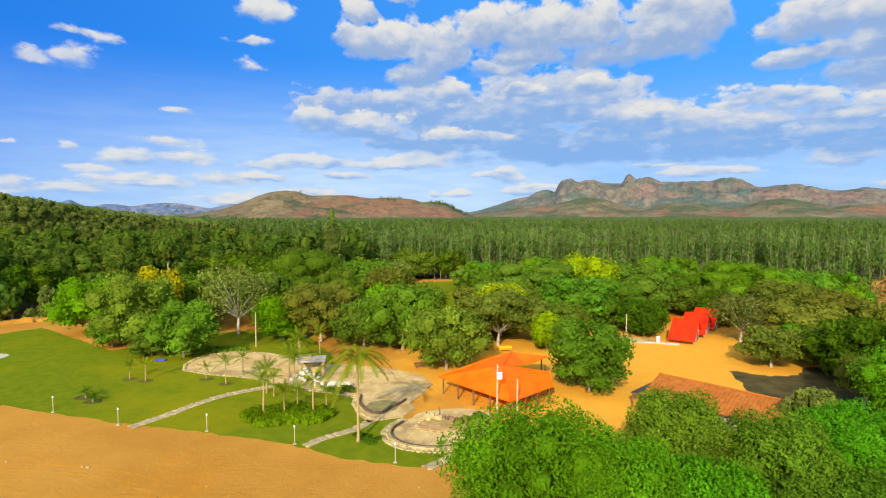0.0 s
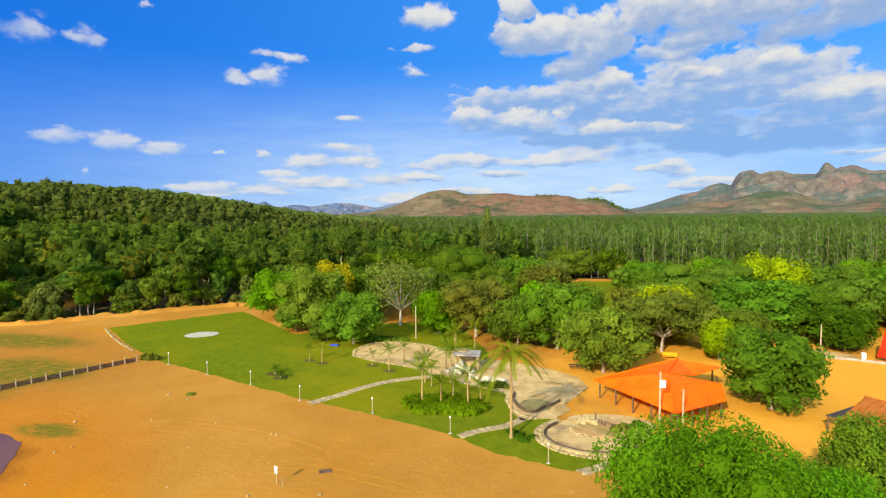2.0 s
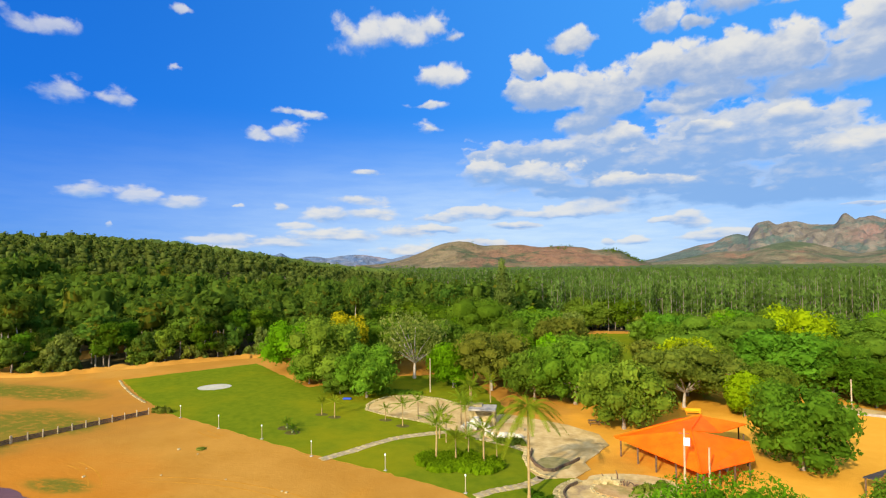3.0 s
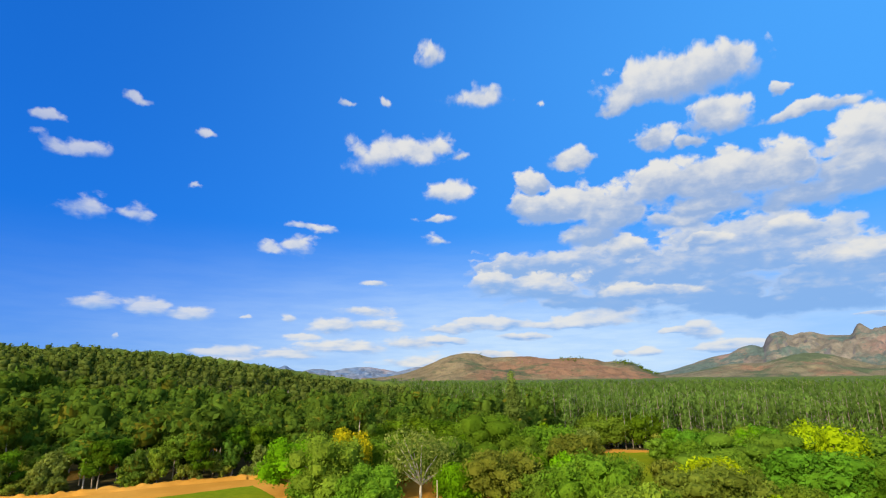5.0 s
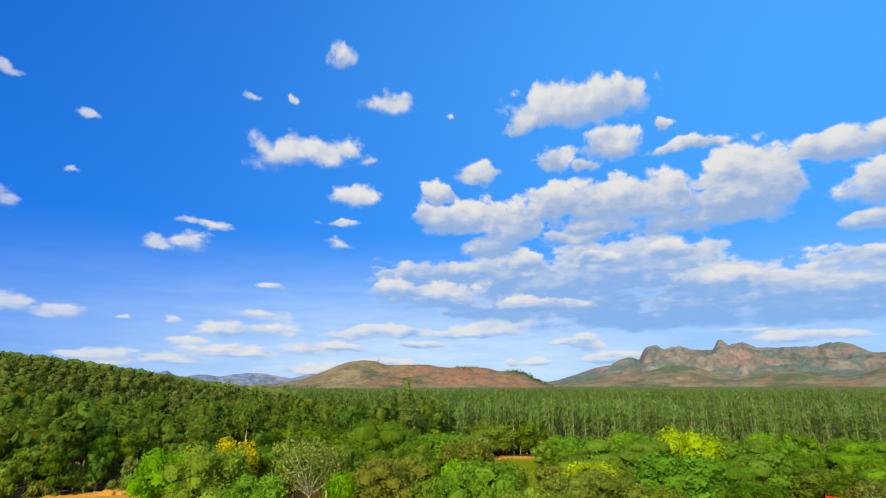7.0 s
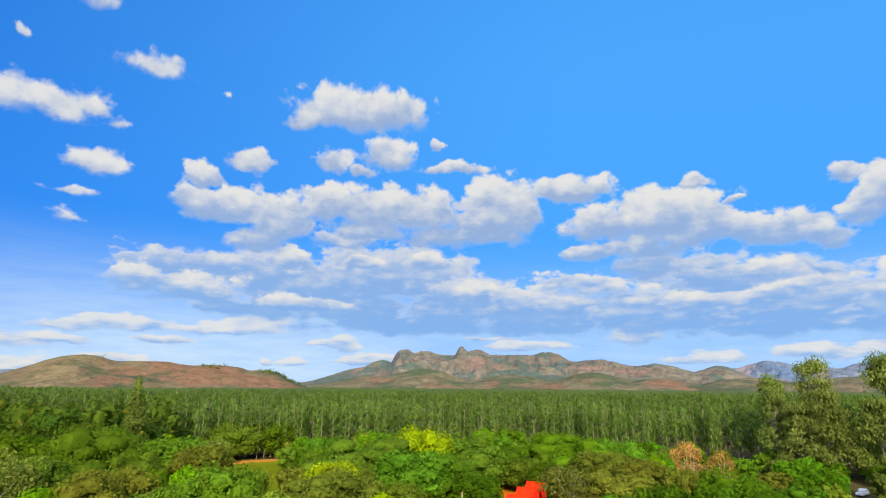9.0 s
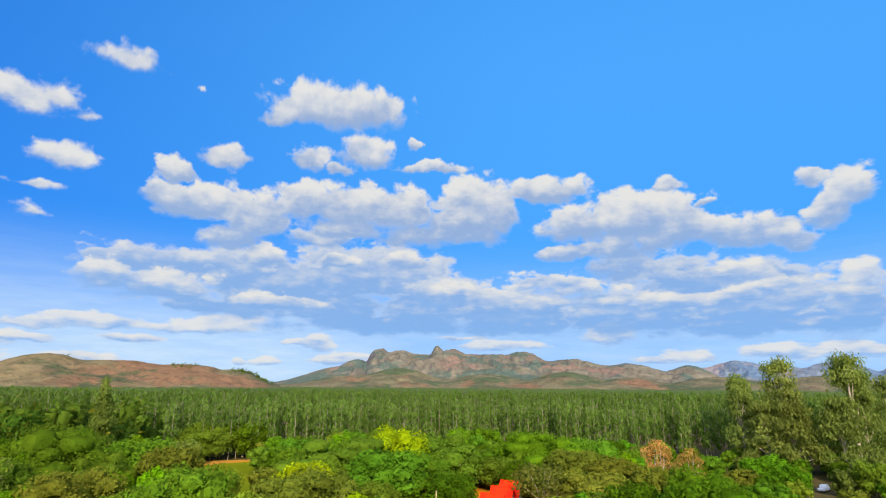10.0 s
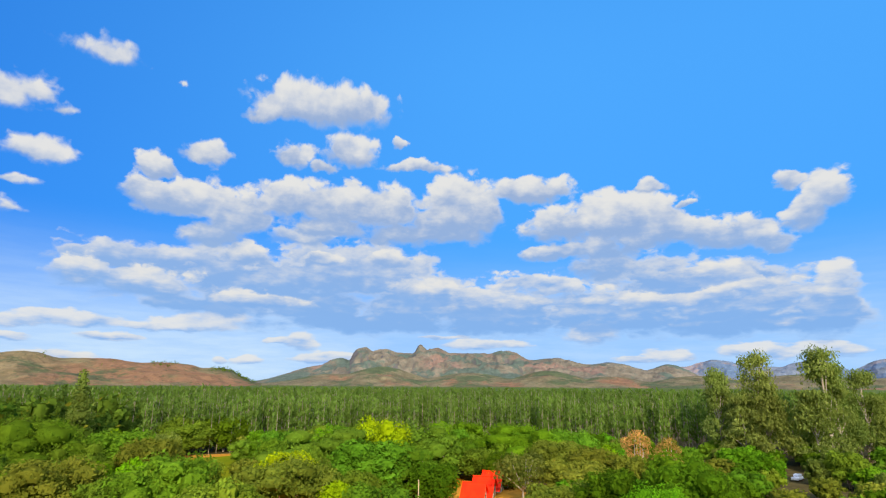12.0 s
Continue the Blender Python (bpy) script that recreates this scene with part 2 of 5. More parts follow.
# ---- materials ----
def material(name, c1, c2, scale=1.0, rough=0.9, bump=0.3, fine=8.0, c3=None, patch=0.1, metal=0.0, by_object=0.0, by_island=0.0, spec=0.08, stretch=(1, 1, 1)):
    """Two-scale varied surface: c1 to c2 by noise, c3 in wide patches, fine grain in the relief."""
    m = bpy.data.materials.new(name)
    m.use_nodes = True
    k = Nodes(m.node_tree)
    p = m.node_tree.nodes["Principled BSDF"]
    at = k.vec("MULTIPLY", k.node("ShaderNodeTexCoord").outputs["Object"], stretch)
    f = k.ramp(k.noise(at, scale, 6, 0.6), 0.3, 0.7)
    col = k.mix(f, c1, c2)
    if c3:
        col = k.mix(k.ramp(k.noise(at, patch, 5, 0.6), 0.45, 0.68), col, c3)
    grain = k.noise(at, scale * fine, 3, 0.7)
    col = k.mix(0.35, col, k.mix(grain, (0.25, 0.25, 0.25), (0.75, 0.75, 0.75)), "OVERLAY")
    if by_object or by_island:
        src = k.node("ShaderNodeObjectInfo").outputs["Random"] if by_object else k.node("ShaderNodeNewGeometry").outputs["Random Per Island"]
        h = k.node("ShaderNodeHueSaturation")
        k.link(col, h.inputs["Color"])
        amount = by_object or by_island
        k.put(h.inputs["Value"], k.ramp(src, 0, 1, 1 - amount, 1 + amount, "LINEAR"))
        col = h.outputs[0]
    k.link(col, p.inputs["Base Color"])
    p.inputs["Roughness"].default_value = rough
    p.inputs["Metallic"].default_value = metal
    p.inputs["Specular IOR Level"].default_value = spec
    if bump:
        b = k.node("ShaderNodeBump")
        b.inputs["Strength"].default_value = bump
        b.inputs["Distance"].default_value = 0.05
        k.link(k.noise(at, scale * fine * 0.6, 5, 0.65), b.inputs["Height"])
        k.link(b.outputs[0], p.inputs["Normal"])
    return m


def leaf_material(name, dark, light, odd=None):
    """Leaves: every leaf its own green, every tree a little lighter or yellower, light passing through."""
    m = bpy.data.materials.new(name)
    m.use_nodes = True
    k = Nodes(m.node_tree)
    k.tree.nodes.clear()
    leaf = k.node("ShaderNodeNewGeometry").outputs["Random Per Island"]
    tree = k.node("ShaderNodeObjectInfo").outputs["Random"]
    col = k.mix(leaf, dark, light)
    if odd:
        col = k.mix(k.ramp(leaf, 0.9, 0.95), col, odd)
    patch = k.noise(k.node("ShaderNodeTexCoord").outputs["Object"], 0.35, 3)
    h = k.node("ShaderNodeHueSaturation")
    k.link(col, h.inputs["Color"])
    k.put(h.inputs["Value"], k.math("MULTIPLY", k.ramp(tree, 0, 1, 0.82, 1.40, "LINEAR"), k.math("MULTIPLY", k.ramp(patch, 0.3, 0.7, 0.85, 1.15), k.ramp(k.noise(k.node("ShaderNodeTexCoord").outputs["Object"], 0.07, 3), 0.3, 0.7, 0.74, 1.28))))
    k.put(h.inputs["Hue"], k.ramp(k.math("FRACT", k.math("MULTIPLY", tree, 7.31)), 0, 1, 0.488, 0.522, "LINEAR"))
    col = h.outputs[0]
    a, b = k.node("ShaderNodeBsdfDiffuse"), k.node("ShaderNodeBsdfTranslucent")
    k.link(col, a.inputs[0])
    k.link(k.mix(0.5, col, (0.25, 0.35, 0.02)), b.inputs[0])
    s = k.node("ShaderNodeMixShader")
    s.inputs[0].default_value = 0.42
    k.link(a.outputs[0], s.inputs[1])
    k.link(b.outputs[0], s.inputs[2])
    k.link(s.outputs[0], k.node("ShaderNodeOutputMaterial").inputs[0])
    return m


LEAF = {
    "green": leaf_material("leaf_green", (0.082, 0.160, 0.0090), (0.112, 0.195, 0.0110)),
    "mid_green": leaf_material("leaf_mid_green", (0.092, 0.142, 0.0110), (0.122, 0.172, 0.0130)),
    "yellow": leaf_material("leaf_yellow", (0.210, 0.185, 0.004), (0.360, 0.245, 0.005)),
    "light": leaf_material("leaf_light", (0.102, 0.193, 0.0030), (0.128, 0.224, 0.0032)),
    "lime": leaf_material("leaf_lime", (0.184, 0.250, 0.0029), (0.223, 0.283, 0.0032)),
    "bright": leaf_material("leaf_bright", (0.078, 0.170, 0.0060), (0.100, 0.200, 0.0070)),
    "pale": leaf_material("leaf_pale", (0.118, 0.145, 0.0240), (0.152, 0.178, 0.0300)),
    "olive": leaf_material("leaf_olive", (0.124, 0.142, 0.0150), (0.156, 0.172, 0.0190)),
    "dark": leaf_material("leaf_dark", (0.057, 0.105, 0.0043), (0.078, 0.130, 0.0050)),
    # haze is mixed into the next three greens: bluer and duller for far trees
    "wood": leaf_material("leaf_wood", (0.056, 0.099, 0.0105), (0.077, 0.123, 0.0122), (0.125, 0.120, 0.0100)),
    "slope": leaf_material("leaf_slope", (0.076, 0.108, 0.0190), (0.095, 0.126, 0.0225)),
    "euc": leaf_material("leaf_eucalyptus", (0.080, 0.120, 0.0200), (0.098, 0.135, 0.0230)),
    "coral": leaf_material("leaf_coral", (0.340, 0.180, 0.045), (0.430, 0.215, 0.060), (0.16, 0.17, 0.02)),
    "palm": leaf_material("leaf_palm", (0.145, 0.185, 0.0080), (0.190, 0.225, 0.0100)),
    "near": leaf_material("leaf_near", (0.070, 0.185, 0.0045), (0.108, 0.245, 0.0060)),
    "gum": leaf_material("leaf_gum", (0.098, 0.130, 0.024), (0.165, 0.195, 0.040)),
    "grass": leaf_material("leaf_grass", (0.128, 0.173, 0.0029), (0.151, 0.194, 0.0032)),
}
BARK = material("bark", (0.21, 0.155, 0.10), (0.37, 0.30, 0.21), 2.0, 0.95, 0.6, 5)
PALE_BARK = material("pale_bark", (0.26, 0.22, 0.155), (0.45, 0.39, 0.29), 1.5, 0.9, 0.4, 5)
GUM_BARK = material("gum_bark", (0.22, 0.18, 0.12), (0.40, 0.34, 0.25), 1.5, 0.9, 0.3, 5)
EUC_BARK = material("eucalyptus_bark", (0.16, 0.13, 0.085), (0.28, 0.23, 0.16), 1.5, 0.9, 0.3, 5)
CANOPY = material("far_canopy", (0.044, 0.072, 0.010), (0.090, 0.122, 0.016), 0.16, 1.0, 0, 6, (0.06, 0.085, 0.022), 0.01, spec=0.1)
def soil_material():
    """Trampled sandy earth: pale sand, redder patches, fine clods and faint wheel streaks."""
    m = bpy.data.materials.new("sandy_soil")
    m.use_nodes = True
    k = Nodes(m.node_tree)
    p = m.node_tree.nodes["Principled BSDF"]
    at = k.node("ShaderNodeTexCoord").outputs["Object"]
    col = k.mix(k.ramp(k.noise(at, 0.05, 6, 0.65), 0.35, 0.65), (0.425, 0.208, 0.034), (0.35, 0.162, 0.023))
    col = k.mix(k.ramp(k.noise(at, 0.022, 5, 0.6), 0.50, 0.68), col, (0.49, 0.185, 0.010))
    bent = k.vec("ADD", at, k.vec("MULTIPLY", k.noise(at, 0.06, 3, 0.5, "Color"), (14.0, 14.0, 0.0)))
    streaks = k.noise(k.vec("MULTIPLY", bent, (0.35, 1.1, 0.0)), 0.8, 6, 0.7)
    col = k.mix(k.ramp(streaks, 0.52, 0.72, 0.0, 0.3), col, (0.37, 0.155, 0.012))
    col = k.mix(k.ramp(k.noise(at, 2.2, 5, 0.75), 0.55, 0.75, 0.0, 0.36), col, (0.34, 0.145, 0.014))
    col = k.mix(k.ramp(k.noise(at, 7.0, 3, 0.8), 0.60, 0.75, 0.0, 0.45), col, (0.66, 0.36, 0.06))
    rag = k.math("SUBTRACT", k.noise(at, 0.12, 5, 0.6), 0.5)

    def near(cx, cy, rx, ry, inner, outer):
        d = k.vec("LENGTH", k.vec("MULTIPLY", k.vec("SUBTRACT", at, (cx, cy, 0)), (1 / rx, 1 / ry, 0)))
        return k.ramp(k.math("MULTIPLY_ADD", rag, 0.7, d), outer, inner)
    # clean yellow sand of the yard between pavilion and houses
    col = k.mix(k.math("MULTIPLY", near(34, 98, 46, 36, 0.7, 1.15), 0.85), col, k.mix(k.noise(at, 0.5, 5, 0.65), (0.60, 0.265, 0.020), (0.74, 0.370, 0.042)))
    # red damp shore of the pool
    col = k.mix(k.math("MULTIPLY", near(-82, 40, 30, 20, 0.75, 1.45), 0.6), col, (0.42, 0.135, 0.008))
    col = k.mix(near(-78, 34, 24, 16, 0.62, 0.98), col, (0.17, 0.060, 0.010))
    # redder, trodden ground beyond the fence
    col = k.mix(k.math("MULTIPLY", near(-118, 72, 50, 28, 0.6, 1.1), 0.8), col, k.mix(k.noise(at, 0.35, 5, 0.7), (0.26, 0.118, 0.020), (0.38, 0.175, 0.030)))
    # thin grass beyond the fence
    tuft = k.ramp(k.noise(k.vec("MULTIPLY", at, (0.5, 1.0, 0.0)), 0.9, 5, 0.7), 0.30, 0.54)
    for cx, cy, rx, ry in ((-99, 69, 17, 8), (-120, 86, 17, 6), (-67, 50, 6, 2.4), (-140, 84, 16, 8), (-104, 58, 18, 9)):
        col = k.mix(k.math("MULTIPLY", k.math("MULTIPLY", near(cx, cy, rx, ry, 0.55, 1.15), tuft), 0.92), col, (0.125, 0.122, 0.014))
    k.link(col, p.inputs["Base Color"])
    p.inputs["Roughness"].default_value = 1.0
    p.inputs["Specular IOR Level"].default_value = 0.0
    b = k.node("ShaderNodeBump")
    b.inputs["Strength"].default_value = 0.55
    b.inputs["Distance"].default_value = 0.12
    k.link(k.math("ADD", streaks, k.noise(at, 1.6, 6, 0.75)), b.inputs["Height"])
    k.link(b.outputs[0], p.inputs["Normal"])
    return m


SOIL = soil_material()
LAWN = material("lawn_grass", (0.095, 0.130, 0.006), (0.135, 0.160, 0.007), 0.6, 0.95, 0.6, 20, (0.185, 0.175, 0.006), 0.035, spec=0.0)
PAVING = material("pale_paving", (0.44, 0.30, 0.105), (0.54, 0.39, 0.165), 0.8, 0.9, 0.3, 10, (0.33, 0.215, 0.07), 0.25)
STONE = material("flagstone", (0.29, 0.22, 0.085), (0.46, 0.36, 0.16), 1.2, 0.9, 0.6, 6, by_object=0.25)
ORANGE = material("orange_roof", (0.86, 0.095, 0.001), (0.95, 0.135, 0.002), 0.5, 0.6, 0.15, 8)
RED = material("red_roof", (0.80, 0.016, 0.002), (0.90, 0.028, 0.003), 0.5, 0.6, 0.15, 8)
BROWN_TILE = material("brown_tile", (0.27, 0.085, 0.014), (0.36, 0.125, 0.022), 1.2, 0.85, 0.4, 6)
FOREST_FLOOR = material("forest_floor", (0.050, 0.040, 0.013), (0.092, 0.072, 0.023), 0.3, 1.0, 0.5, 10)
WALL = material("grey_render", (0.28, 0.24, 0.18), (0.40, 0.35, 0.27), 1.0, 0.9, 0.3, 8)
WHITE = material("white_paint", (0.72, 0.70, 0.66), (0.82, 0.80, 0.76), 1.0, 0.8, 0.1, 8)
TIMBER = material("dark_timber", (0.08, 0.05, 0.03), (0.16, 0.10, 0.06), 3.0, 0.9, 0.4, 6)
PALE_POLE = material("pale_pole", (0.34, 0.26, 0.14), (0.46, 0.37, 0.22), 2.0, 0.85, 0.2, 6)
GLASS = material("dark_glass", (0.03, 0.04, 0.05), (0.05, 0.06, 0.07), 1.0, 0.08, 0, 4, spec=0.7)
GABLE_SHADE = material("gable_shade", (0.05, 0.042, 0.036), (0.085, 0.07, 0.055), 0.8, 0.7, 0.2, 6)
WATER = material("brown_water", (0.11, 0.045, 0.025), (0.15, 0.065, 0.035), 0.1, 0.2, 0.05, 6, spec=0.15)


# ---- mesh helpers ----
def quad_mesh(name, v, f):
    """A mesh of quads from arrays."""
    v, f = np.asarray(v, dtype=np.float32), np.asarray(f, dtype=np.int32)
    me = bpy.data.meshes.new(name)
    me.vertices.add(len(v))
    me.vertices.foreach_set("co", v.ravel())
    me.loops.add(f.size)
    me.loops.foreach_set("vertex_index", f.ravel())
    me.polygons.add(len(f))
    me.polygons.foreach_set("loop_start", np.arange(0, f.size, 4, dtype=np.int32))
    me.update(calc_edges=True)
    return me


def joined(parts):
    vs, fs, n = [], [], 0
    for v, f in parts:
        vs.append(v)
        fs.append(np.asarray(f) + n)
        n += len(v)
    return np.concatenate(vs), np.concatenate(fs)


def tube(points, radii, sides=6):
    """A tapered tube along points, closed by its narrow end."""
    p = np.array(points, dtype=float)
    v = []
    for i, (c, r) in enumerate(zip(p, radii)):
        d = p[min(i + 1, len(p) - 1)] - p[max(i - 1, 0)]
        d /= np.linalg.norm(d) + 1e-9
        a = np.cross(d, (0.3, 1.0, 0.1))
        a /= np.linalg.norm(a) + 1e-9
        b = np.cross(d, a)
        for s in range(sides):
            t = 2 * math.pi * s / sides
            v.append(c + r * (math.cos(t) * a + math.sin(t) * b))
    f = [(i * sides + s, i * sides + (s + 1) % sides, (i + 1) * sides + (s + 1) % sides, (i + 1) * sides + s)
         for i in range(len(p) - 1) for s in range(sides)]
    return np.array(v), np.array(f)


def leaves(rng, lobes, count, size, droop=0.25, shell=(0.80, 1.06), aspect=0.55):
    """Pointed leaf cards over the shells of ellipsoid lobes."""
    lobes = np.array(lobes, dtype=float)
    w = (lobes[:, 3] * lobes[:, 4] + lobes[:, 3] * lobes[:, 5]) ** 1.0
    k = rng.choice(len(lobes), count, p=w / w.sum())
    d = rng.normal(size=(count, 3))
    d[:, 2] = np.abs(d[:, 2]) * np.where(rng.random(count) < 0.66, 1, -0.8)
    d /= np.linalg.norm(d, axis=1)[:, None]
    r = rng.uniform(*shell, size=(count, 1))
    c = lobes[k, :3] + d * r * lobes[k, 3:6]
    n = d / lobes[k, 3:6]
    n /= np.linalg.norm(n, axis=1)[:, None]
    n = n + rng.normal(scale=0.55, size=(count, 3))
    n /= np.linalg.norm(n, axis=1)[:, None]
    a = np.cross(n, rng.normal(size=(count, 3)))
    a /= np.linalg.norm(a, axis=1)[:, None]
    a[:, 2] -= droop
    b = np.cross(n, a)
    s = size * rng.uniform(0.6, 1.3, size=(count, 1))
    v = np.stack([c + a * s, c + b * s * aspect + n * s * 0.1, c - a * s, c - b * s * aspect + n * s * 0.1], 1).reshape(-1, 3)
    return v, np.arange(count * 4).reshape(-1, 4)


_g = [(-1, -1), (0, -1), (1, -1), (-1, 0), (0, 0), (1, 0), (-1, 1), (0, 1), (1, 1)]


def knot(rng, lobe, shrink=0.56):
    """A small rough heart of six faces for trees far off."""
    v = np.array([(x, y, z) for x in (-1, 1) for y in (-1, 1) for z in (-1, 1)], dtype=float) * rng.uniform(0.75, 1.1, size=(8, 1)) * shrink
    v = v * np.array(lobe[3:6]) + np.array(lobe[:3])
    return v, np.array([(0, 1, 3, 2), (4, 6, 7, 5), (0, 4, 5, 1), (2, 3, 7, 6), (0, 2, 6, 4), (1, 5, 7, 3)])


def lump(rng, lobe, shrink=0.8):
    """A rough dark heart inside a lobe, 24 faces with jittered corners."""
    v, f = [], []
    for axis in range(3):
        for side in (-1, 1):
            base = len(v)
            for p, q in _g:
                c = [0, 0, 0]
                c[axis], c[(axis + 1) % 3], c[(axis + 2) % 3] = side, p, q
                v.append(c)
            for i, j in ((0, 0), (1, 0), (0, 1), (1, 1)):
                o = base + j * 3 + i
                f.append((o, o + 1, o + 4, o + 3) if side > 0 else (o + 3, o + 4, o + 1, o))
    v = np.array(v, dtype=float)
    v /= np.linalg.norm(v, axis=1)[:, None]
    jig = 1 + 0.16 * np.sin(v @ np.array([3.1, 5.3, 4.7]) + rng.uniform(0, 6)) + 0.10 * np.sin(v @ np.array([9.0, -7.0, 8.0]) + rng.uniform(0, 6))
    v = v * jig[:, None] * shrink * np.array(lobe[3:6]) + np.array(lobe[:3])
    return v, np.array(f)


def part(name, data, mat, parent, label=""):
    """One mesh object under a thing or a part; data is a bmesh, a mesh or (points, quads)."""
    if isinstance(data, tuple):
        me = quad_mesh(name, *data)
    elif isinstance(data, bmesh.types.BMesh):
        me = bpy.data.meshes.new(name)
        data.to_mesh(me)
        data.free()
    else:
        me = data
    if mat and not me.materials:
        me.materials.append(mat)
    ob = new(name, me)
    ob.parent = parent
    if label:
        tagged(ob, label)
    return ob


def thing(name, label, category, group="", kind="", at=(0, 0, 0), turn=0.0):
    ob = new(name)
    ob.empty_display_size = 0.5
    ob.matrix_world = pose(*at, 0, 0, turn)
    return tagged(ob, label, category, group, kind)


def lone(name, data, mat, label, category, group="", kind="", m=None):
    ob = part(name, data, mat, None)
    if m is not None:
        ob.matrix_world = m
    return tagged(ob, label, category, group, kind)


def box(sx, sy, sz, bevel=0.0, at=(0, 0, 0), bm=None, turn=0.0):
    """A box standing on at, its edges rounded by bevel."""
    bm = bm or bmesh.new()
    r = bmesh.ops.create_cube(bm, size=1, matrix=pose(*at, 0, 0, turn) @ Matrix.Translation((0, 0, sz / 2)) @ Matrix.Diagonal((sx, sy, sz, 1)))
    if bevel:
        edges = {e for v in r["verts"] for e in v.link_edges}
        bmesh.ops.bevel(bm, geom=list(edges), offset=bevel, segments=1, affect="EDGES")
    return bm


def smooth(a, b, x):
    t = np.clip((x - a) / (b - a), 0, 1)
    return t * t * (3 - 2 * t)


# ---- ground, rising to a wooded hill in the west ----
def ground_z(x, y):
    return 40.0 * smooth(155, 440, -x) * (1 - smooth(330, 800, y))


def make_ground():
    u = np.linspace(-1, 1, 161)
    c = np.sign(u) * (np.abs(u) ** 2.6 * 4500 + np.abs(u) * 400)
    x, y = np.meshgrid(c, c, indexing="ij")
    z = ground_z(x, y)
    n = len(c)
    v = np.stack([x, y, z], -1).reshape(-1, 3)
    i = np.arange(n * n).reshape(n, n)
    f = np.stack([i[:-1, :-1], i[1:, :-1], i[1:, 1:], i[:-1, 1:]], -1).reshape(-1, 4)
    ob = lone("ground", (v, f), SOIL, "sandy orange-brown bare earth reaching to the far hills", "ground", kind="structure")
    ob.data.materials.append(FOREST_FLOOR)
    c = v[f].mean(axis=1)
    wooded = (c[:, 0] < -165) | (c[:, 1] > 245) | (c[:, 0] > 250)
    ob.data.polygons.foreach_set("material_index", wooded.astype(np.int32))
    for p in ob.data.polygons:
        p.use_smooth = True


make_ground()


def sheet(name, outline, z, mat, label, category, thick=0.03, kind="structure", wobble=0.0, seed=1):
    """A thin level slab with the given outline, its edge wobbling a little."""
    rng = random.Random(seed)
    pts = []
    n = len(outline)
    for i in range(n):
        a, b = Vector(outline[i]), Vector(outline[(i + 1) % n])
        k = max(1, int((b - a).length / 1.2)) if wobble else 1
        for j in range(k):
            p = a.lerp(b, j / k)
            pts.append((p.x + rng.uniform(-wobble, wobble), p.y + rng.uniform(-wobble, wobble)))
    bm = bmesh.new()
    top = [bm.verts.new((x, y, z)) for x, y in pts]
    low = [bm.verts.new((x, y, z - thick)) for x, y in pts]
    bm.faces.new(top)
    for i in range(len(pts)):
        j = (i + 1) % len(pts)
        bm.faces.new((top[i], low[i], low[j], top[j]))
    bmesh.ops.recalc_face_normals(bm, faces=bm.faces[:])
    bmesh.ops.triangulate(bm, faces=[f for f in bm.faces if len(f.verts) > 4])
    return lone(name, bm, mat, label, category, kind=kind)


LAWN_EDGE = [(-114, 101), (-93, 87.5), (-80.5, 80.5), (-68.7, 77), (-57.4, 73.4), (-44.3, 69.3), (-31, 66), (-26, 64.5), (-17.7, 62), (-13.6, 59.5), (-9, 57.8), (-5, 56.6), (-2, 56.2), (1, 58.5), (4, 62), (-2, 66), (-8, 73), (-12, 80), (-20, 86), (-20, 100), (-29, 117), (-40, 128), (-52, 122), (-66, 106), (-96, 128)]
sheet("lawn", LAWN_EDGE, 0.05, LAWN, "mown yellow-green lawn of the park", "lawn", wobble=0.28)


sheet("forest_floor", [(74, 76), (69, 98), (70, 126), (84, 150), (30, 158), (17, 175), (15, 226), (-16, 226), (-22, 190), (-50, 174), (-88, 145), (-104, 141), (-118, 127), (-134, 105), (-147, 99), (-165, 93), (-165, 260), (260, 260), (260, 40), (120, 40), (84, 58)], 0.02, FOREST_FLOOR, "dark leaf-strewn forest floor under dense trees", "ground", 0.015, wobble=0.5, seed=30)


sheet("dark_earth", [(50, 92.5), (48.2, 86), (46.5, 79.5), (43, 73), (52, 66), (62, 66), (74, 76), (72, 95), (64, 94), (60, 89.5), (55, 89)], 0.025, FOREST_FLOOR, "dark brown patch of ground beside the yard", "ground", 0.02, wobble=0.5, seed=31)


